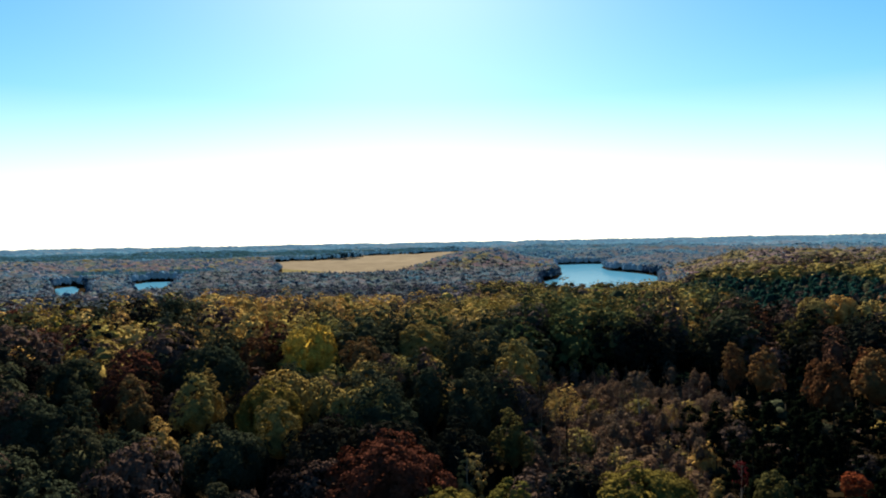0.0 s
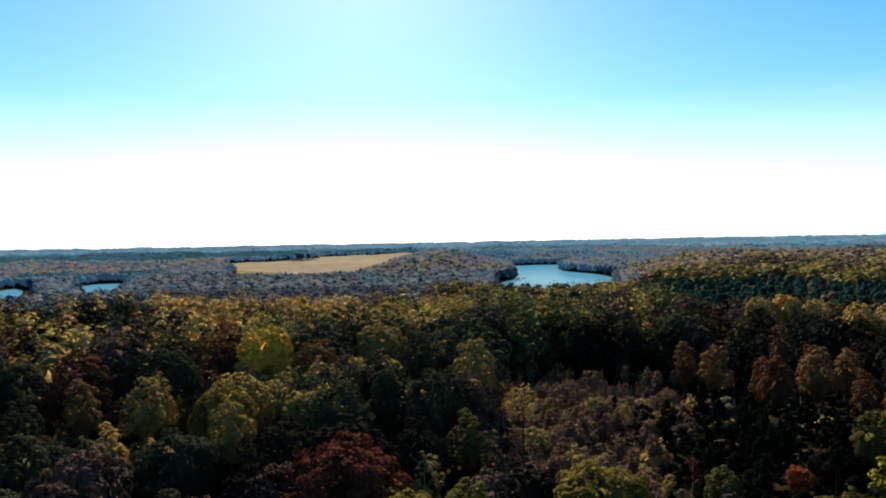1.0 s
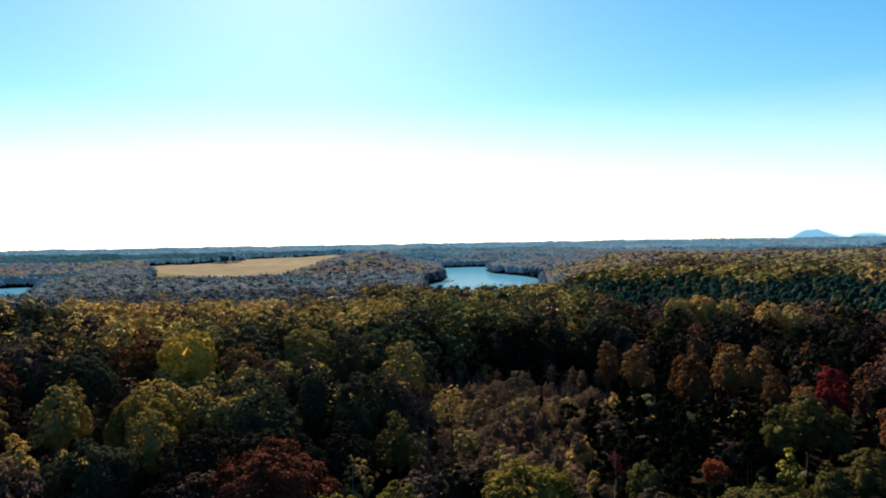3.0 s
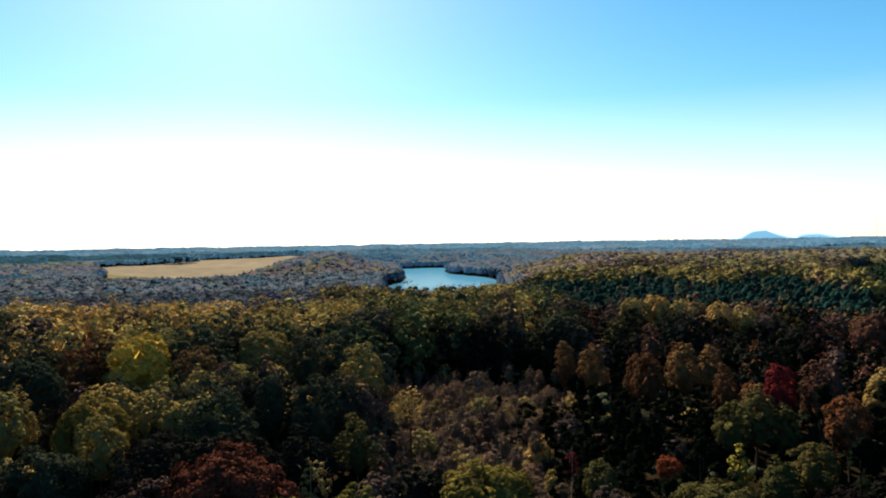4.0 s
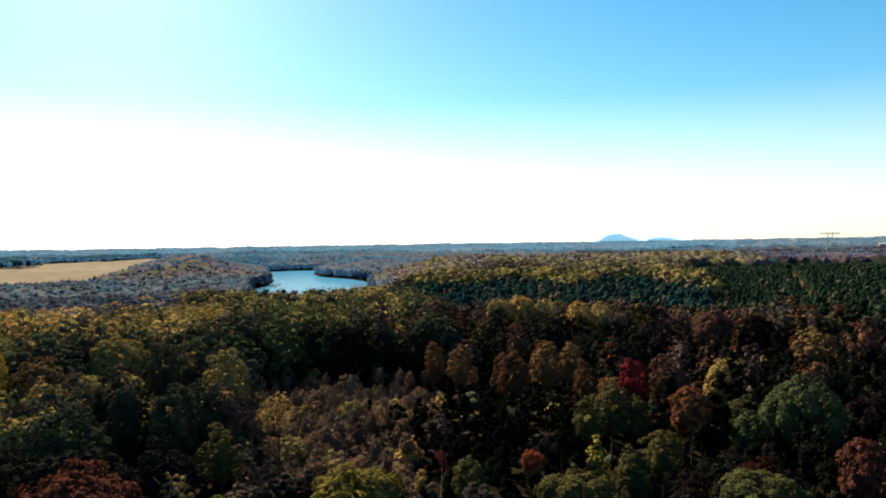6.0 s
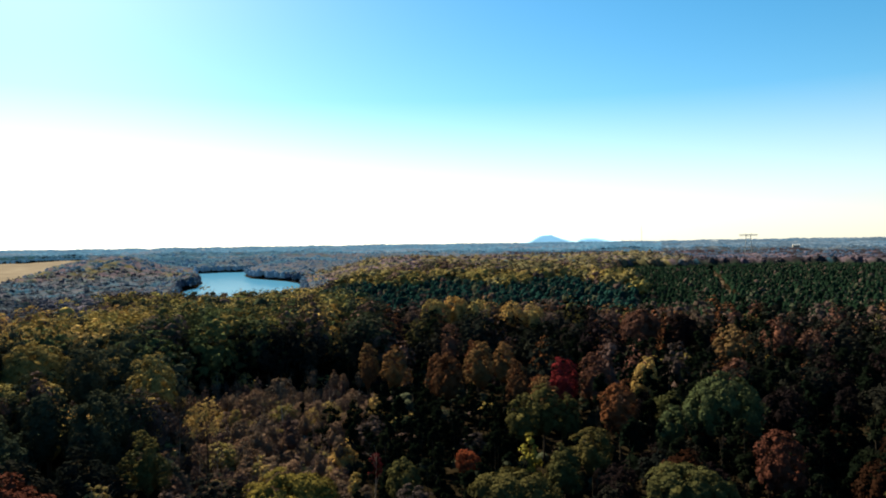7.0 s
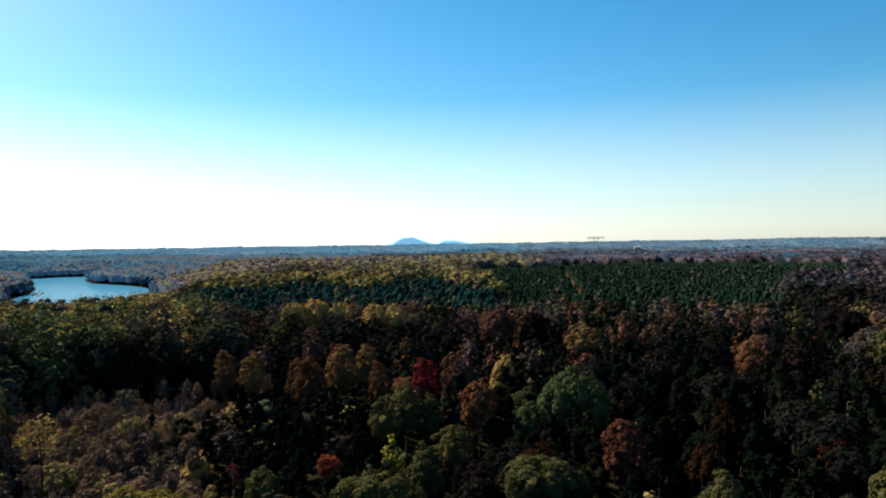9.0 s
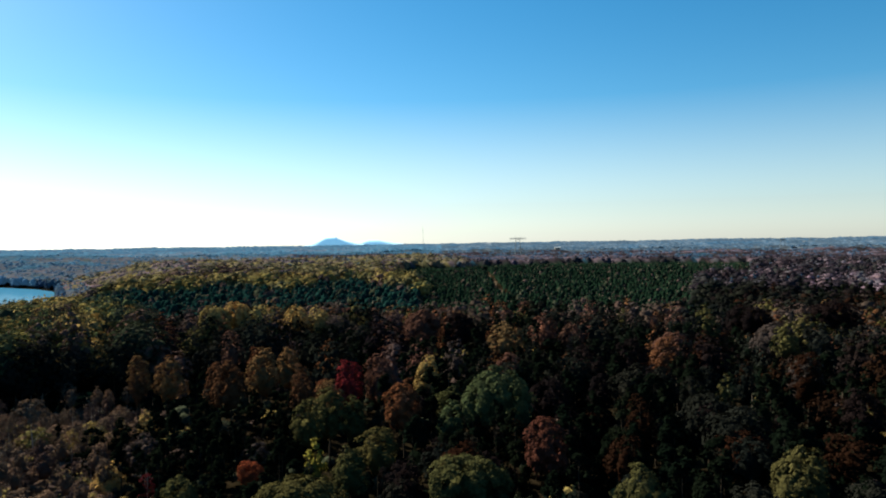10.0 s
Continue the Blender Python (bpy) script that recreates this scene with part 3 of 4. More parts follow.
# Near, edge and east mixes use darkened leaves in place of shade.
WEST = (("shade_green", 20), ("green", 38), ("olive", 15), ("ochre", 6), ("brown", 15), ("lime", 2), ("maroon", 4))
# Brighter leaf colours stand in for sunlit crowns.
WEST_LIT = (("green", 30), ("bright", 16), ("olive", 26), ("ochre", 10), ("brown", 14), ("shade_green", 4))
WEST_NEAR_SHADE = (("shade_green", 46), ("green", 14), ("brown", 16), ("shade_umber", 14), ("maroon", 4), ("olive", 6))
WEST_CREST = (("green", 20), ("olive", 38), ("ochre", 30), ("brown", 12))
EDGE_SHADE = (("shade_green", 40), ("green", 34), ("bright", 12), ("olive", 14))
BEHIND_CLEARING = (("green", 40), ("bright", 22), ("olive", 22), ("brown", 12), ("ochre", 4))
MIXED_EAST = (("pine", 46), ("shade_green", 18), ("shade_umber", 6), ("brown", 6), ("rust", 9), ("rose", 9), ("sage", 6))
EAST_CREST = (("pine", 32), ("shade_green", 16), ("brown", 16), ("rust", 10), ("rose", 12), ("sage", 10), ("tan", 4))
SCRUB = (("grey", 52), ("brown", 26), ("olive", 12), ("ochre", 6), ("pine", 4))
EAST_SHADE = (("pine", 58), ("shade_green", 20), ("shade_umber", 12), ("shade_rust", 10))
HAZY_PINES = (("hazy_navy_pine", 90), ("hazy_blue_pine", 10))
PALE_WOODS = (("hazy_valley_brown", 30), ("hill_brown", 20), ("hazy_valley_olive", 16), ("hill_olive", 24), ("hazy_blue_pine", 10))
FAR_HILL_WOODS = (("hazy_blue_pine", 12), ("hill_olive", 34), ("hill_lime", 16), ("hill_brown", 26), ("plum", 12))
LIME_ROW = (("hill_lime", 42), ("olive", 26), ("hill_olive", 20), ("brown", 12))
YELLOW_HILL = (("green", 22), ("hill_olive", 36), ("brown", 26), ("hill_brown", 16))
PINES = (("spruce", 95), ("green", 3), ("brown", 2))
TEAL_PINES = (("teal_pine", 88), ("green", 8), ("brown", 4))
BROWN_WOODS = (("hazy_blue_pine", 10), ("moor", 20), ("heath", 44), ("hill_brown", 16), ("plum", 10))
# Valley, far, shore and horizon mixes hold the painted blue haze.
VALLEY = (("hazy_blue_pine", 26), ("haze_brown", 14), ("plum", 14), ("hazy_valley_brown", 26), ("hazy_valley_olive", 20))
FAR_WOODS = (("hazy_blue_pine", 36), ("hazy_far_green", 34), ("haze_brown", 14), ("hazy_valley_brown", 16))
HAZY_SHORE = (("shore", 60), ("hazy_valley_brown", 25), ("hazy_blue_pine", 15))
EAST_HORIZON = (("hazy_slate", 50), ("haze_brown", 25), ("haze_green", 25))
HORIZON = (("hazy_far_green", 40), ("haze_green", 40), ("haze_brown", 20))


FAR_FIELDS = (("far_straw", 1),)


def wood_at(az, r):
    """Which wood grows here: its height, and its leaf colours with painted shade and haze."""
    if 1950 < r < 3900 and swell(*polar(az, r), 650, 5.7) + 0.4 * swell(*polar(az, r), 230, 1.9) > 1.0:
        return FAR_FIELDS, 1.0
    if r < 185 and 6.5 < az < 21.5 + 1.8 * math.sin(r / 11) + math.sin(r / 4.3) and r > 88:
        return SCRUB, 6.5
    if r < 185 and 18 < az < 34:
        return (("pine", 90), ("shade_green", 6), ("brown", 4)), 9.0
    if az < 23 and r < 290:
        if az > 7:
            return (EDGE_SHADE if r < 196 else BEHIND_CLEARING), 20.5
        return (WEST_NEAR_SHADE if r < 105 or az < -22 and r < 185 else WEST if az < -20 or r < 190 and az < -13 else WEST_LIT if r < 190 else WEST_CREST), 19.0
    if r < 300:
        return (EAST_SHADE if r < 190 and az > 52 or r < 130 else MIXED_EAST if r < 240 else EAST_CREST), 15.5
    if az < 18 + 3 * math.sin(r / 90):
        if 2 < az < 20 and 720 > r:
            return (("green", 40), ("olive", 40), ("brown", 20)), 17
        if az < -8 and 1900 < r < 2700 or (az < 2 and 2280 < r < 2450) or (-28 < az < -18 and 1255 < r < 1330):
            return HAZY_PINES, 18
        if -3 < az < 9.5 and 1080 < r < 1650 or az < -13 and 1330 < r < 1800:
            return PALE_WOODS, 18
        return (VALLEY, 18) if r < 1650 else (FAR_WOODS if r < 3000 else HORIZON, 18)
    if r < 535 + 35 * math.sin(az * 0.7) and az < 44:
        return TEAL_PINES, 14
    if az > 43 + 1.5 * math.sin(r / 60) and r < 790:
        return (PINES, 8.5) if az < 66 or r > 560 and az < 70 else (EAST_SHADE if r < 430 else BROWN_WOODS, 14)
    if r < 1150 and az < 48:
        return (LIME_ROW if r < 590 + 25 * math.sin(az * 0.5) else YELLOW_HILL if r < 760 else FAR_HILL_WOODS), 18
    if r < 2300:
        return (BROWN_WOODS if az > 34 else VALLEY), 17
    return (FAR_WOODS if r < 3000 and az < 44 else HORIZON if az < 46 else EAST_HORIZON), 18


def near_trees():
    rng = np.random.default_rng(23)
    for ix in range(-34, 56):
        for iy in range(-2, 52):
            cell = 4.0
            x, y = (ix + rng.uniform(0.05, 0.95)) * cell, (iy + rng.uniform(0.05, 0.95)) * cell
            r, az = math.hypot(x, y), float(bearing(x, y))
            if not (48 < r < (184 if 6.5 < az < 22 else 150) and -37 < az < 84):
                continue
            mix, tall = wood_at(az, r)
            if tall > 10 and (rng.random() > 0.56 or r > 150):
                continue
            if tall > 10:
                tall *= float(np.interp(r, (60, 125), (0.6, 1.0)))
            species = pick(rng, mix, float(stand(x, y)), 0.7)
            h = tall * rng.uniform(0.72, 1.08)
            if species == "pine":
                form, w = "pine", h * rng.uniform(0.38, 0.55)
            elif mix is SCRUB:
                form = ("shrub", "shrub", "tall", "tall", "thin")[int(rng.integers(0, 5))]
                w = h * {"shrub": 0.75, "tall": 0.42, "thin": 0.55}[form] * rng.uniform(0.8, 1.2)
                h *= 0.65 if form == "shrub" else 1.1
            elif tall < 10:
                form, w = "shrub", h * rng.uniform(0.5, 0.8)
                h *= 0.8
            elif species in ("rust", "rose", "red") or rng.random() < 0.22:
                form, w = "tall", h * rng.uniform(0.34, 0.46)
            else:
                form, w = "round", h * rng.uniform(0.48, 0.74)
            h = min(h, EYE - 16.0 if r > 80 else EYE - 0.37 * r + 1.0)
            size = next((k for k in (1.0, 0.6, 0.36) if h * k > 3 and is_clear(x, y, r, az, h * k, w * k ** 0.7)), 0)
            if not size or (size < 1 and tall < 10):
                continue
            h, w = h * size, w * size ** 0.7
            tree(form, species, x, y, h, w, rng)


near_trees()

# ---- the woods beyond, too many to count ----
LOD = {  # clumps, sprays a clump, spray size, core
    1: {"round": (15, 27, 0.046, 0.5), "pine": (7, 26, 0.06, 0.7), "tall": (13, 25, 0.052, 0.5)},
    1.5: {"round": (9, 16, 0.056, 0.6), "pine": (5, 18, 0.075, 0.8), "tall": (8, 15, 0.065, 0.6)},
    2: {"round": (6, 8, 0.07, 0.7), "pine": (3, 12, 0.09, 0.9), "tall": (5, 9, 0.075, 0.7)},
    2.2: {"round": (3, 20, 0.062, 0.8)},
    2.3: {"round": (2, 9, 0.095, 1.0)},
}


def dome_arrays(seed, form, n, ragged):
    """A far crown: a few rounded masses of leaves with a ragged outline."""
    rng = np.random.default_rng(seed)
    if form == "pine":
        c, rad = np.array([(0, 0, 0.36), (0.03, -0.03, 0.70)]), np.array([0.40, 0.22])
        body = lumps(rng, c, rad, 1.0)
    else:
        a = rng.uniform(0, 6.28) + np.arange(n) * 2.4
        c = np.stack([np.cos(a) * 0.22, np.sin(a) * 0.22, rng.uniform(0.48, 0.70, n)], 1)
        c[0] = (0, 0, 0.60)
        body = lumps(rng, c, np.append(0.34, rng.uniform(0.20, 0.30, n - 1)), 0.95)
    if not ragged:
        return body
    d = unit(rng.normal(0, 1, (ragged, 3)) + np.array([0, 0, 0.5]))
    tufts = sprays(rng, d * np.array([0.40, 0.40, 0.36]) + np.array([0, 0, 0.58]), d, 0.10, 0.5)
    return merge([body, tufts])


def template(level, form, variant):
    key = ("template", level, form, variant)
    if key not in MESHES:
        if level >= 2.5:
            n, ragged = {2.5: (2, 3), 2.6: (2, 4), 3: (2, 0), 3.5: (1, 0)}[level]
            MESHES[key] = dome_arrays(variant * 17 + len(form), form, n, ragged)
        else:
            n, per, size, core = LOD[level][form]
            asp = {"round": 1.3, "tall": 2.0, "pine": 2.0}[form]
            stem = limb([(0, 0, -0.4), (0, 0, 0.4)], [0.03, 0.02], 3)
            MESHES[key] = merge([crown_arrays(variant * 29 + len(form) + int(level * 2), form, n, per, size, core, asp), stem])
    return MESHES[key]


def joined(name, label, category, vs, fs, cs, thin=False, skin=None):
    me = mesh_from_arrays(name, np.concatenate(vs), np.concatenate(fs), 3)
    me.attributes.new("tint", "FLOAT_COLOR", "POINT").data.foreach_set("color", np.concatenate(cs).astype(np.float32).ravel())
    me.materials.append(skin or (THIN_WOODS if thin else WOODS))
    me.polygons.foreach_set("use_smooth", np.ones(len(me.polygons), bool))
    return tagged(new(name, me), label, category, kind="stuff")


def coloured(shade, v, level):
    c = np.tile(np.append(shade, 1.0), (len(v), 1))
    if level < 2.5:
        c[-6:, :3] = (0.06, 0.05, 0.04)
    return c


def planted(v, w, h, x, y, z, a, low=0.0):
    ca, sa = math.cos(a), math.sin(a)
    return np.stack([(v[:, 0] * ca - v[:, 1] * sa) * w + x, (v[:, 0] * sa + v[:, 1] * ca) * w + y, (low + v[:, 2] * (1 - low)) * h + z], 1)


def plantation(name, label, cell, seed):
    """Conifers in even rows."""
    rng = np.random.default_rng(seed)
    gx, gy = np.meshgrid(np.arange(60, 780, cell), np.arange(120, 760, cell))
    x, y = (gx + rng.normal(0, 1.3, gx.shape)).ravel(), (gy + rng.normal(0, 1.3, gx.shape)).ravel()
    r, az = np.hypot(x, y), bearing(x, y)
    keep = (r > 296) & (r < 800) & (az < 70) & (az > 14) & (edge_distance(x, y, TRACK_XY) > 2)
    x, y, r, az = x[keep], y[keep], r[keep], az[keep]
    z = land(x, y)
    vs, fs, cs, base = [], [], [], 0
    for i in range(len(x)):
        mix, tall = wood_at(az[i], r[i])
        if mix not in (PINES, TEAL_PINES) or (tall > 10 and rng.random() < 0.45):
            continue
        sp = pick(rng, mix, 0.3, 1.0)
        v, f = template(2.5, "pine" if sp in ("spruce", "teal_pine") else "round", int(rng.integers(0, 6)))
        h = tall * rng.uniform(0.75, 1.12)
        vs.append(planted(v, h * rng.uniform(0.62, 0.8), h, x[i], y[i], z[i], rng.uniform(0, 6.28), 0.0))
        fs.append(f + base)
        base += len(v)
        cs.append(coloured(np.array(PALETTE[sp]) * rng.uniform(0.8, 1.25), v, 2))
    return joined(name, label, "plantation", vs, fs, cs)


def mean_colour(mix):
    """The mean colour of a wood."""
    return sum(np.array(PALETTE[k]) * w for k, w in mix) / sum(w for _, w in mix)


def woods(name, label, r0, r1, cell, level, seed, grow=1.0, az0=-37.0, az1=86.0):
    rng = np.random.default_rng(seed)
    azs, rs = [], []
    for r in np.arange(r0, r1, cell * 0.9):
        n = int(radians(az1 - az0) * r / cell)
        azs.append(az0 + (az1 - az0) * (np.arange(n) + rng.uniform(0, 1, n)) / n)
        rs.append(r + rng.uniform(0, cell * 0.9, n))
    az, rr = np.concatenate(azs), np.concatenate(rs)
    x, y = np.sin(np.radians(az)) * rr, np.cos(np.radians(az)) * rr
    keep = edge_distance(x, y, TRACK_XY) > 2
    shore = np.full(x.shape, 1e9)
    for poly in (LAKE_XY, RIVER_XY, CREEK_XY):
        shore = np.minimum(shore, edge_distance(x, y, poly))
    keep &= shore > 3
    edge = np.minimum(shore, edge_distance(x, y, FIELD_XY))
    gx, gy = polar(-7.9, 1880)
    keep &= (edge_distance(x, y, FIELD_XY) > 6) | (((x - gx) / 42) ** 2 + ((y - gy) / 24) ** 2 < 1)
    keep &= ~((rr > 320) & (rr < 600) & (az < 8) & (rng.random(len(rr)) < 0.85))
    az, rr, x, y, shore, edge = az[keep], rr[keep], x[keep], y[keep], shore[keep], edge[keep]
    z, local = land(x, y), stand(x, y)
    vs, fs, cs, base = [], [], [], 0
    for i in range(len(az)):
        mix, tall = wood_at(az[i], rr[i])
        if mix is SCRUB or mix in (PINES, TEAL_PINES):
            continue
        # Bluer, paler leaves by the water stand in for haze on shaded fronts.
        if shore[i] < 35 and rr[i] > 700:
            mix = HAZY_SHORE
        if rr[i] < 330:
            size = next((k for k in (1.0, 0.65, 0.4) if is_clear(x[i], y[i], rr[i], az[i], tall * 0.95 * k, tall * 0.35 * k)), 0)
            if not size:
                continue
            tall *= size
        sp = pick(rng, mix, local[i], 0.5 if level < 2.55 else 0.2)
        h = tall * (rng.uniform(0.78, 1.12) if level < 2.5 else rng.uniform(0.7, 1.05))
        form = "pine" if "pine" in sp and level < 2.5 else ("tall" if level < 2.5 and (sp in ("rust", "rose") or rng.random() < 0.25) else "round")
        w = h * {"pine": 0.42, "tall": 0.4, "round": 0.64}[form] * rng.uniform(0.8, 1.25) * (1.35 if mix is YELLOW_HILL or mix is FAR_HILL_WOODS else 1.0) * grow
        v, f = template(level, form, int(rng.integers(0, 6)))
        vs.append(planted(v, w, h, x[i], y[i], z[i], rng.uniform(0, 6.28), 0.06 if level < 2 else 0.2 if level < 2.5 else -0.45 if edge[i] < 35 else -0.1))
        fs.append(f + base)
        base += len(v)
        hue = np.array(PALETTE[sp])
        if level >= 2.5:
            hue = 0.5 * hue + 0.5 * mean_colour(mix)
        c = hue * (rng.uniform(0.75, 1.3) if level < 2.5 else rng.uniform(0.85, 1.15)) * np.array([rng.uniform(0.9, 1.1), 1, rng.uniform(0.9, 1.1)])
        cs.append(coloured(c, v, level))
    return joined(name, label, "woods", vs, fs, cs, False, HAZY_WOODS if r0 >= 1800 else HAZY_RISE_WOODS if r0 >= 1200 else THIN_WOODS if r0 >= 720 else WOODS)


woods("woods_crest", "mixed autumn woodland canopy of green, olive and ochre trees", 150, 250, 7.8, 1, 31)
woods("woods_brow", "autumn woodland along the brow of the hill", 250, 330, 8.0, 1.5, 33, 1.1)
woods("woods_slope", "autumn woodland and dark conifer plantation on the slopes", 330, 720, 8.8, 2, 37, 1.25)
plantation("pine_plantation", "dense dark green conifer plantation", 4.7, 53)
# Tints, and emission from 1200 m on, carry painted haze.
woods("woods_valley", "brown, olive and grey woods round the lake valley, tinted with painted haze", 720, 1200, 9.8, 2.6, 41, 1.25)
woods("woods_rise", "dull brown and olive woods behind the lake under painted, faintly glowing haze", 1200, 1800, 11.8, 3, 42, 1.5)
woods("woods_far", "distant woods in dull green and brown under painted, faintly glowing blue haze", 1800, 2650, 17.0, 3.5, 43, 1.7)
woods("woods_behind", "mixed autumn wood round the clearing", 16, 330, 14.0, 2.5, 59, 1.5, 86.0, 323.0)


def copse(name, label, az, r, n, seed):
    """A small dark clump of trees standing in the field."""
    rng = np.random.default_rng(seed)
    cx, cy = polar(az, r)
    vs, fs, cs, base = [], [], [], 0
    for i in range(n):
        a, q = rng.uniform(0, 6.28), math.sqrt(rng.uniform(0, 1))
        x, y = cx + math.cos(a) * q * 38, cy + math.sin(a) * q * 20
        v, f = template(2.6, "round", int(rng.integers(0, 6)))
        h = rng.uniform(14, 20)
        vs.append(planted(v, h * 0.8, h, x, y, float(land(x, y)), a, -0.45))
        fs.append(f + base)
        base += len(v)
        cs.append(coloured(np.array(PALETTE["hazy_navy_pine"]) * rng.uniform(0.9, 1.5), v, 2.6))
    return joined(name, label, "woods", vs, fs, cs, True)


copse("copse", "dark clump of trees standing in the straw field", -7.9, 1880, 26, 91)


def canopy(name, label, r0, r1, step, ratio, low, high, skin):
    """The closed roof of leaves, a rough sheet between two shares of the trees' height."""
    rng = np.random.default_rng(71)
    azs = np.arange(-36, 82.1, step)
    rs = r0 * ratio ** np.arange(int(math.log(r1 / r0) / math.log(ratio)) + 1)
    A, R = np.meshgrid(azs, rs)
    A = A + rng.uniform(-0.4, 0.4, A.shape) * step
    R = R * (1 + rng.uniform(-0.4, 0.4, R.shape) * (ratio - 1))
    x, y = np.sin(np.radians(A)) * R, np.cos(np.radians(A)) * R
    local, ground_z = stand(x, y), land(x, y)
    k, n = A.shape
    z, tint = np.empty(A.shape), np.ones((k, n, 4))
    for i in range(k):
        for j in range(n):
            mix, tall = wood_at(A[i, j], R[i, j])
            z[i, j] = ground_z[i, j] + tall * (low + (high - low) * rng.random())
            tint[i, j, :3] = np.array(PALETTE[pick(rng, mix, local[i, j], 0.3)]) * rng.uniform(0.8, 1.15)
    i, j = np.meshgrid(np.arange(k - 1), np.arange(n - 1), indexing="ij")
    a = i * n + j
    faces = np.concatenate([np.stack([a, a + 1, a + n], -1).reshape(-1, 3), np.stack([a + 1, a + n + 1, a + n], -1).reshape(-1, 3)])
    verts = np.stack([x, y, z], -1).reshape(-1, 3)
    keep = np.ones(len(faces), bool)
    for poly, gap in ((LAKE_XY, 5), (RIVER_XY, 5), (CREEK_XY, 5), (FIELD_XY, 8), (TRACK_XY, 5)):
        keep &= (edge_distance(verts[:, 0], verts[:, 1], poly)[faces] > gap).all(1)
    me = mesh_from_arrays(name, verts, faces[keep], 3)
    me.attributes.new("tint", "FLOAT_COLOR", "POINT").data.foreach_set("color", tint.astype(np.float32).ravel())
    me.polygons.foreach_set("use_smooth", np.ones(len(me.polygons), bool))
    me.materials.append(skin)
    return tagged(new(name, me), label, "woods", kind="stuff")


# Haze sits in the tints; the sheet also lifts dark gaps between crowns.
canopy("canopy_far", "closed leaf canopy of the distant woods, tinted with painted haze", 730, 2700, 0.36, 1.009, 0.58, 0.86, THIN_WOODS)
canopy("woods_horizon", "wooded horizon in painted haze blue, faintly glowing", 2600, 4650, 0.16, 1.006, 0.6, 1.05, HAZY_WOODS)


def undergrowth(name, label, inside, cell, low, high, mix, seed, level=2.2):
    """Saplings and brush that fill the gaps between the trees."""
    rng = np.random.default_rng(seed)
    n = int(360 / cell)
    gx, gy = np.meshgrid(np.arange(-n, n) * cell, np.arange(0, n) * cell)
    x = (gx + rng.uniform(0, cell, gx.shape)).ravel()
    y = (gy + rng.uniform(0, cell, gy.shape)).ravel()
    r, az = np.hypot(x, y), bearing(x, y)
    keep = inside(r, az)
    x, y = x[keep], y[keep]
    z, local = land(x, y), stand(x * 3, y * 3)
    vs, fs, cs, base = [], [], [], 0
    for i in range(len(x)):
        sp = pick(rng, mix, local[i], 0.6)
        h = rng.uniform(low, high)
        v, f = template(level, "round", int(rng.integers(0, 6)))
        w = h * rng.uniform(0.55, 0.95) + 0.5
        vs.append(planted(v, w, h, x[i], y[i], z[i] - 0.06 * h, rng.uniform(0, 6.28)))
        fs.append(f + base)
        base += len(v)
        cs.append(coloured(np.array(PALETTE[sp]) * rng.uniform(0.7, 1.25), v, level))
    return joined(name, label, "undergrowth", vs, fs, cs)


def in_clearing(r, az):
    return (r > 84) & (r < 184) & (az > 6.3) & (az < 21.5 + 1.8 * np.sin(r / 11) + np.sin(r / 4.3))


# Dark growth added to hide sunlit floor where shade should lie.
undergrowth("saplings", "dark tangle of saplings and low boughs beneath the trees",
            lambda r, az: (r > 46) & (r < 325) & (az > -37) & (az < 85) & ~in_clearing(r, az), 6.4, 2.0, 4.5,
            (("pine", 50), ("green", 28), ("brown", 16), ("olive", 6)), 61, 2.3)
undergrowth("thicket", "near-black young growth added as shade along the wood's edge",
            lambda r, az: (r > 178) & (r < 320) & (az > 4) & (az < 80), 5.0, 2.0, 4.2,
            (("pine", 56), ("shade_umber", 30), ("green", 14)), 83, 2.3)
undergrowth("dry_brush", "dense dry brown brush covering the clearing", in_clearing, 1.7, 0.9, 2.7,
            (("grey", 50), ("brown", 36), ("olive", 14)), 67)


def distant_mountain(name, az, r, width, height, foot, label, seed):
    """A rounded far mountain with a long low shoulder."""
    rng = np.random.default_rng(seed)
    n, k = 40, 8
    u, t = np.meshgrid(np.linspace(-1, 1, n), np.linspace(-1, 1, k))
    prof = np.exp(-(u * 2.2) ** 2 * np.where(u < 0, 2.2, 1.0)) + 0.12 * np.cos(u * 9) * (1 - u * u) * 0.3
    z = foot + height * prof * (1 - t * t) * (1 + 0.05 * rng.normal(0, 1, u.shape))
    cx, cy = polar(az, r)
    e, o = polar(az + 90, 1), polar(az, 1)
    x = cx + e[0] * u * width + o[0] * t * 60
    y = cy + e[1] * u * width + o[1] * t * 60
    i, j = np.meshgrid(np.arange(k - 1), np.arange(n - 1), indexing="ij")
    a = i * n + j
    f = np.stack([a, a + 1, a + n + 1, a + n], -1).reshape(-1, 4)
    me = mesh_from_arrays(name, np.stack([x, y, z], -1).reshape(-1, 3), f, 4)
    me.polygons.foreach_set("use_smooth", np.ones(len(f), bool))
    me.materials.append(FAR_HILL)
    return tagged(new(name, me), label, "mountain", kind="structure")


distant_mountain("backdrop_mountain", 36.9, 4800, 370, 58, 30, "rounded mountain in painted haze blue far beyond the woods", 3)
distant_mountain("backdrop_ridge", 40.3, 4860, 420, 36, 30, "faint ridge in painted haze blue on the horizon", 4)


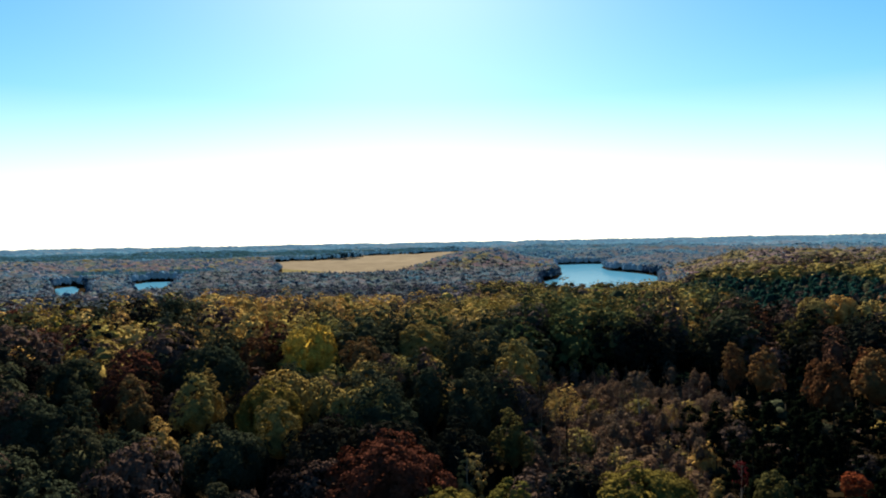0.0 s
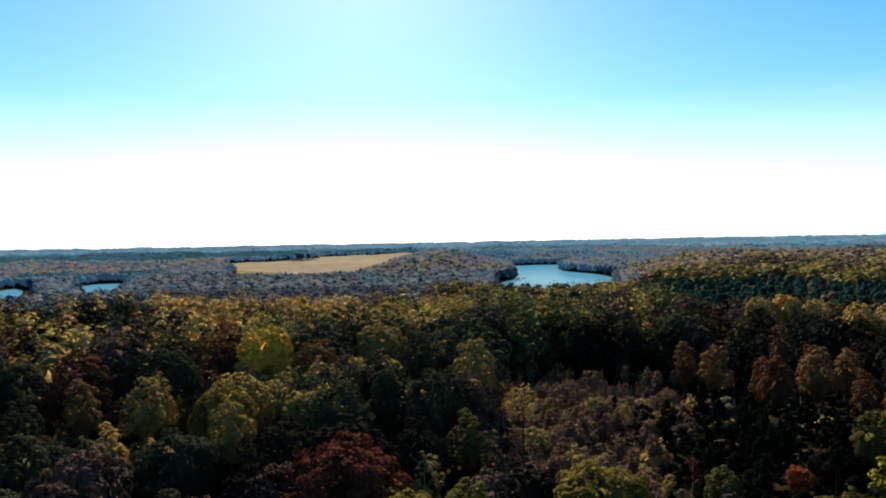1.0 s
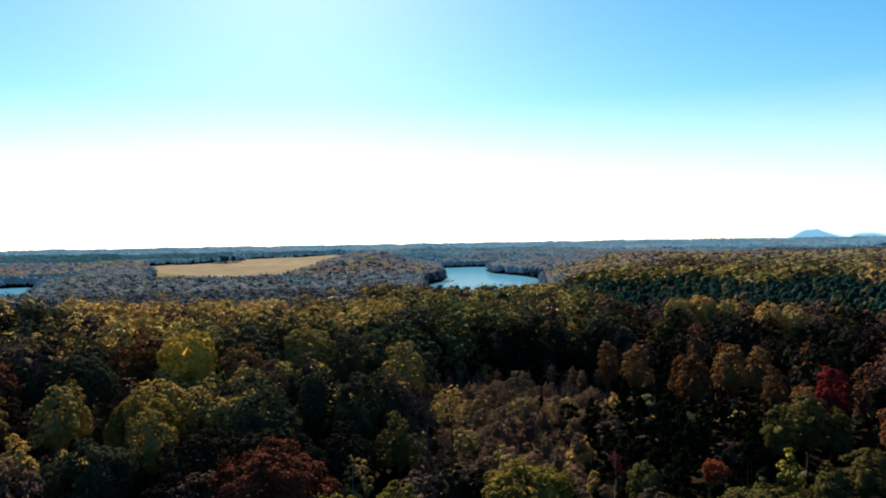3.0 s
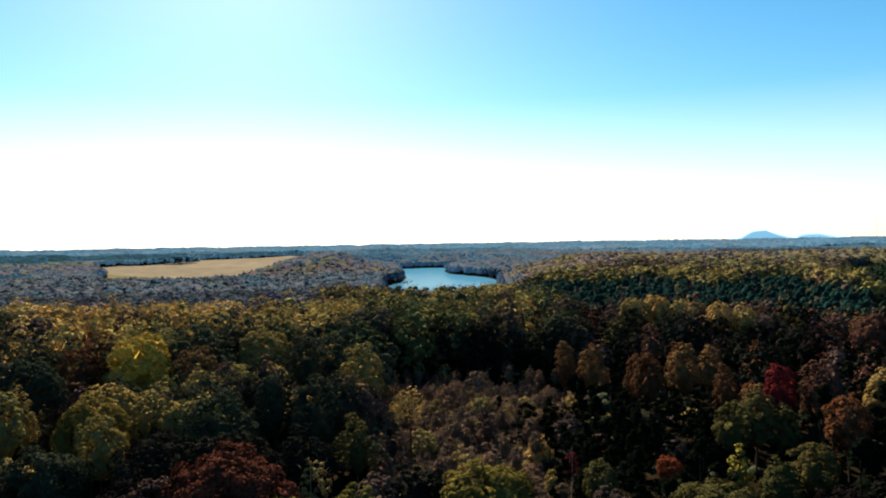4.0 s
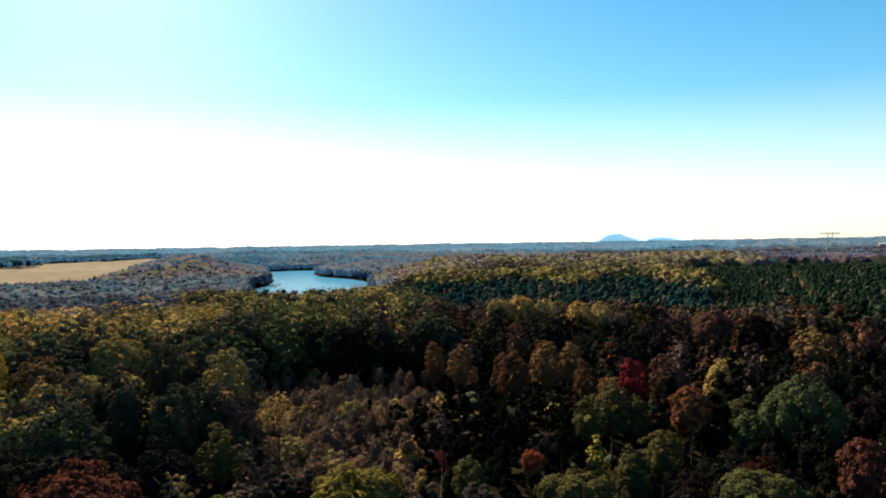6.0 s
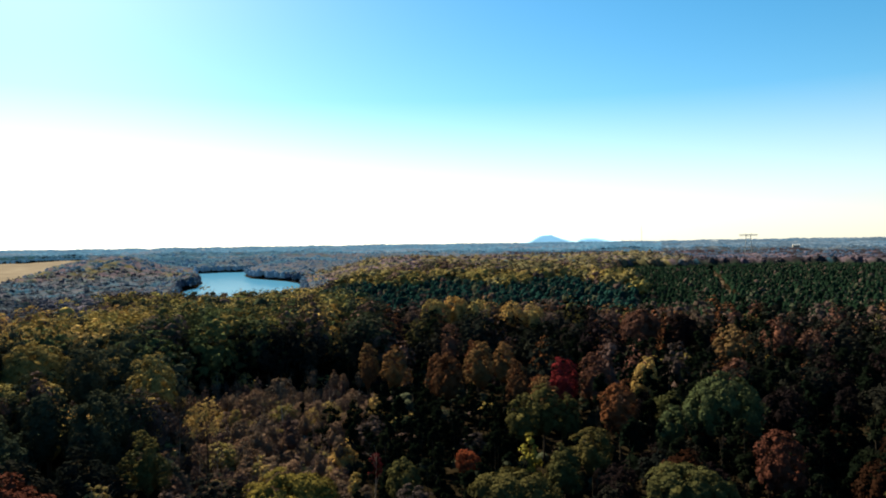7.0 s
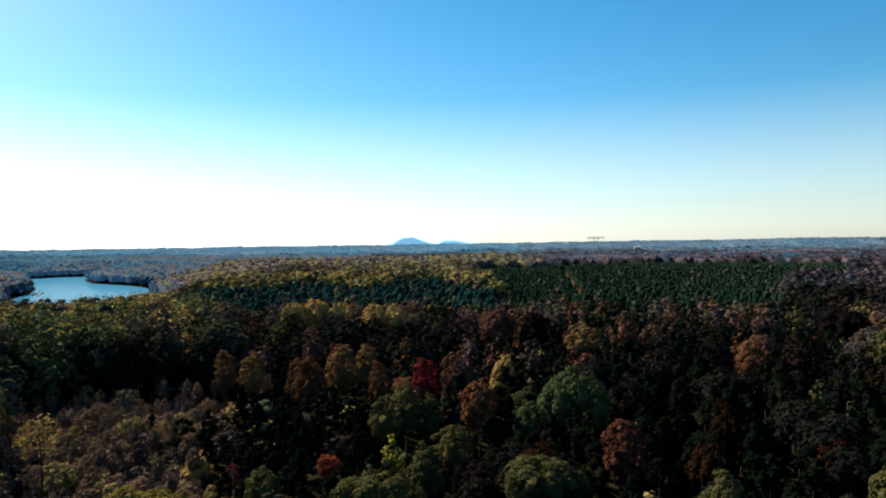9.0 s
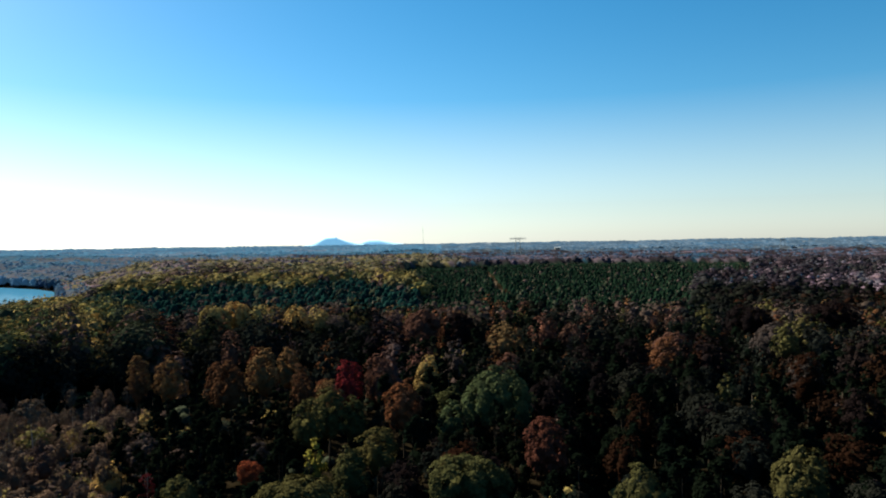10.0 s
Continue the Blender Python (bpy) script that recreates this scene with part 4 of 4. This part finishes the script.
def pylon(az, r, height, span):
    """A lattice transmission tower with two legs' frames and a wide cross-arm."""
    x, y = polar(az, r)
    base = new("transmission_tower")
    base.matrix_world = pose(x, y, float(land(x, y)), 0, 0, -az)

    def bar(name, pieces):
        v, f = merge(pieces)
        me = mesh_from_arrays(name, v, f, 3)
        me.materials.append(STEEL)
        new(name, me).parent = base

    def rod(p, q, t=0.35):
        return limb([p, q], [t, t], 4)

    top, half = height, span / 2
    for s in (-1, 1):
        for d in (-1, 1):
            bar("leg", [rod((s * 9, d * 4, 0), (s * 5, d * 1.2, top), 0.9)])
        bar("brace", [rod((s * (9 - i * 0.5), (-1) ** i * (4 - i * 0.35), top * i / 8),
                          (s * (9 - (i + 1) * 0.5), -(-1) ** i * (4 - (i + 1) * 0.35), top * (i + 1) / 8), 0.5) for i in range(8)])
    bar("cross_arm", [rod((-half, 0, top + 1), (half, 0, top + 1), 0.6), rod((-half * 0.9, 0, top - 2), (half * 0.9, 0, top - 2), 0.5)]
        + [rod((-half + i * span / 10, 0, top - 2 + 3 * (i % 2)), (-half + (i + 1) * span / 10, 0, top + 1 - 3 * (i % 2)), 0.3) for i in range(10)])
    for s in (-1, 1):
        bar("peak", [rod((s * 5, 0, top), (s * 6.5, 0, top + 6), 0.35)])
    for s in (-0.9, 0, 0.9):
        bar("insulator", [rod((s * half, 0, top - 2), (s * half, 0, top - 6), 0.3)])
    tagged(base, "grey steel lattice transmission tower rising over the far woods", "pylon")


pylon(52.25, 1900, 62, 44)


def mast(az, r, height):
    """A slim guyed radio mast."""
    x, y = polar(az, r)
    base = new("radio_mast")
    base.matrix_world = pose(x, y, float(land(x, y)), 0, 0, 0)

    def piece(name, pieces):
        v, f = merge(pieces)
        me = mesh_from_arrays(name, v, f, 3)
        me.materials.append(STEEL)
        new(name, me).parent = base

    piece("pole", [limb([(0, 0, 0), (0, 0, height)], [0.9, 0.5], 4)])
    piece("antenna", [limb([(0, 0, height), (0, 0, height + 6)], [0.25, 0.1], 4)])
    for k in range(3):
        a = k * 2.094
        piece("guy_wire", [limb([(0, 0, height * 0.8), (math.cos(a) * 40, math.sin(a) * 40, 0)], [0.06, 0.06], 3)])
    tagged(base, "slim grey radio mast above the far woods", "mast")


mast(44.51, 3600, 112)
pylon(72.05, 2500, 38, 16)


def barn(az, r, wide, deep, high):
    """A long low farm building with a pale pitched roof."""
    x, y = polar(az, r)
    base = new("barn")
    base.matrix_world = pose(x, y, float(land(x, y)) - 0.3, 0, 0, -az + 8)
    bm = bmesh.new()
    bmesh.ops.create_cube(bm, size=1.0, matrix=Matrix.Translation((0, 0, high / 2)) @ Matrix.Diagonal((wide, deep, high, 1)))
    me = bpy.data.meshes.new("wall")
    bm.to_mesh(me)
    me.materials.append(PALE_BARK)
    new("wall", me).parent = base
    for s in (-1, 1):
        bm = bmesh.new()
        m = Matrix.Translation((0, s * deep * 0.26, high + deep * 0.13)) @ Matrix.Rotation(-s * 0.46, 4, "X")
        bmesh.ops.create_cube(bm, size=1.0, matrix=m @ Matrix.Diagonal((wide + 1, deep * 0.6, 0.25, 1)))
        me = bpy.data.meshes.new("roof")
        bm.to_mesh(me)
        me.materials.append(WHITE_ROOF)
        new("roof", me).parent = base
    tagged(base, "long pale-roofed farm building among distant woods", "building")


barn(55.45, 2450, 20, 10, 20)
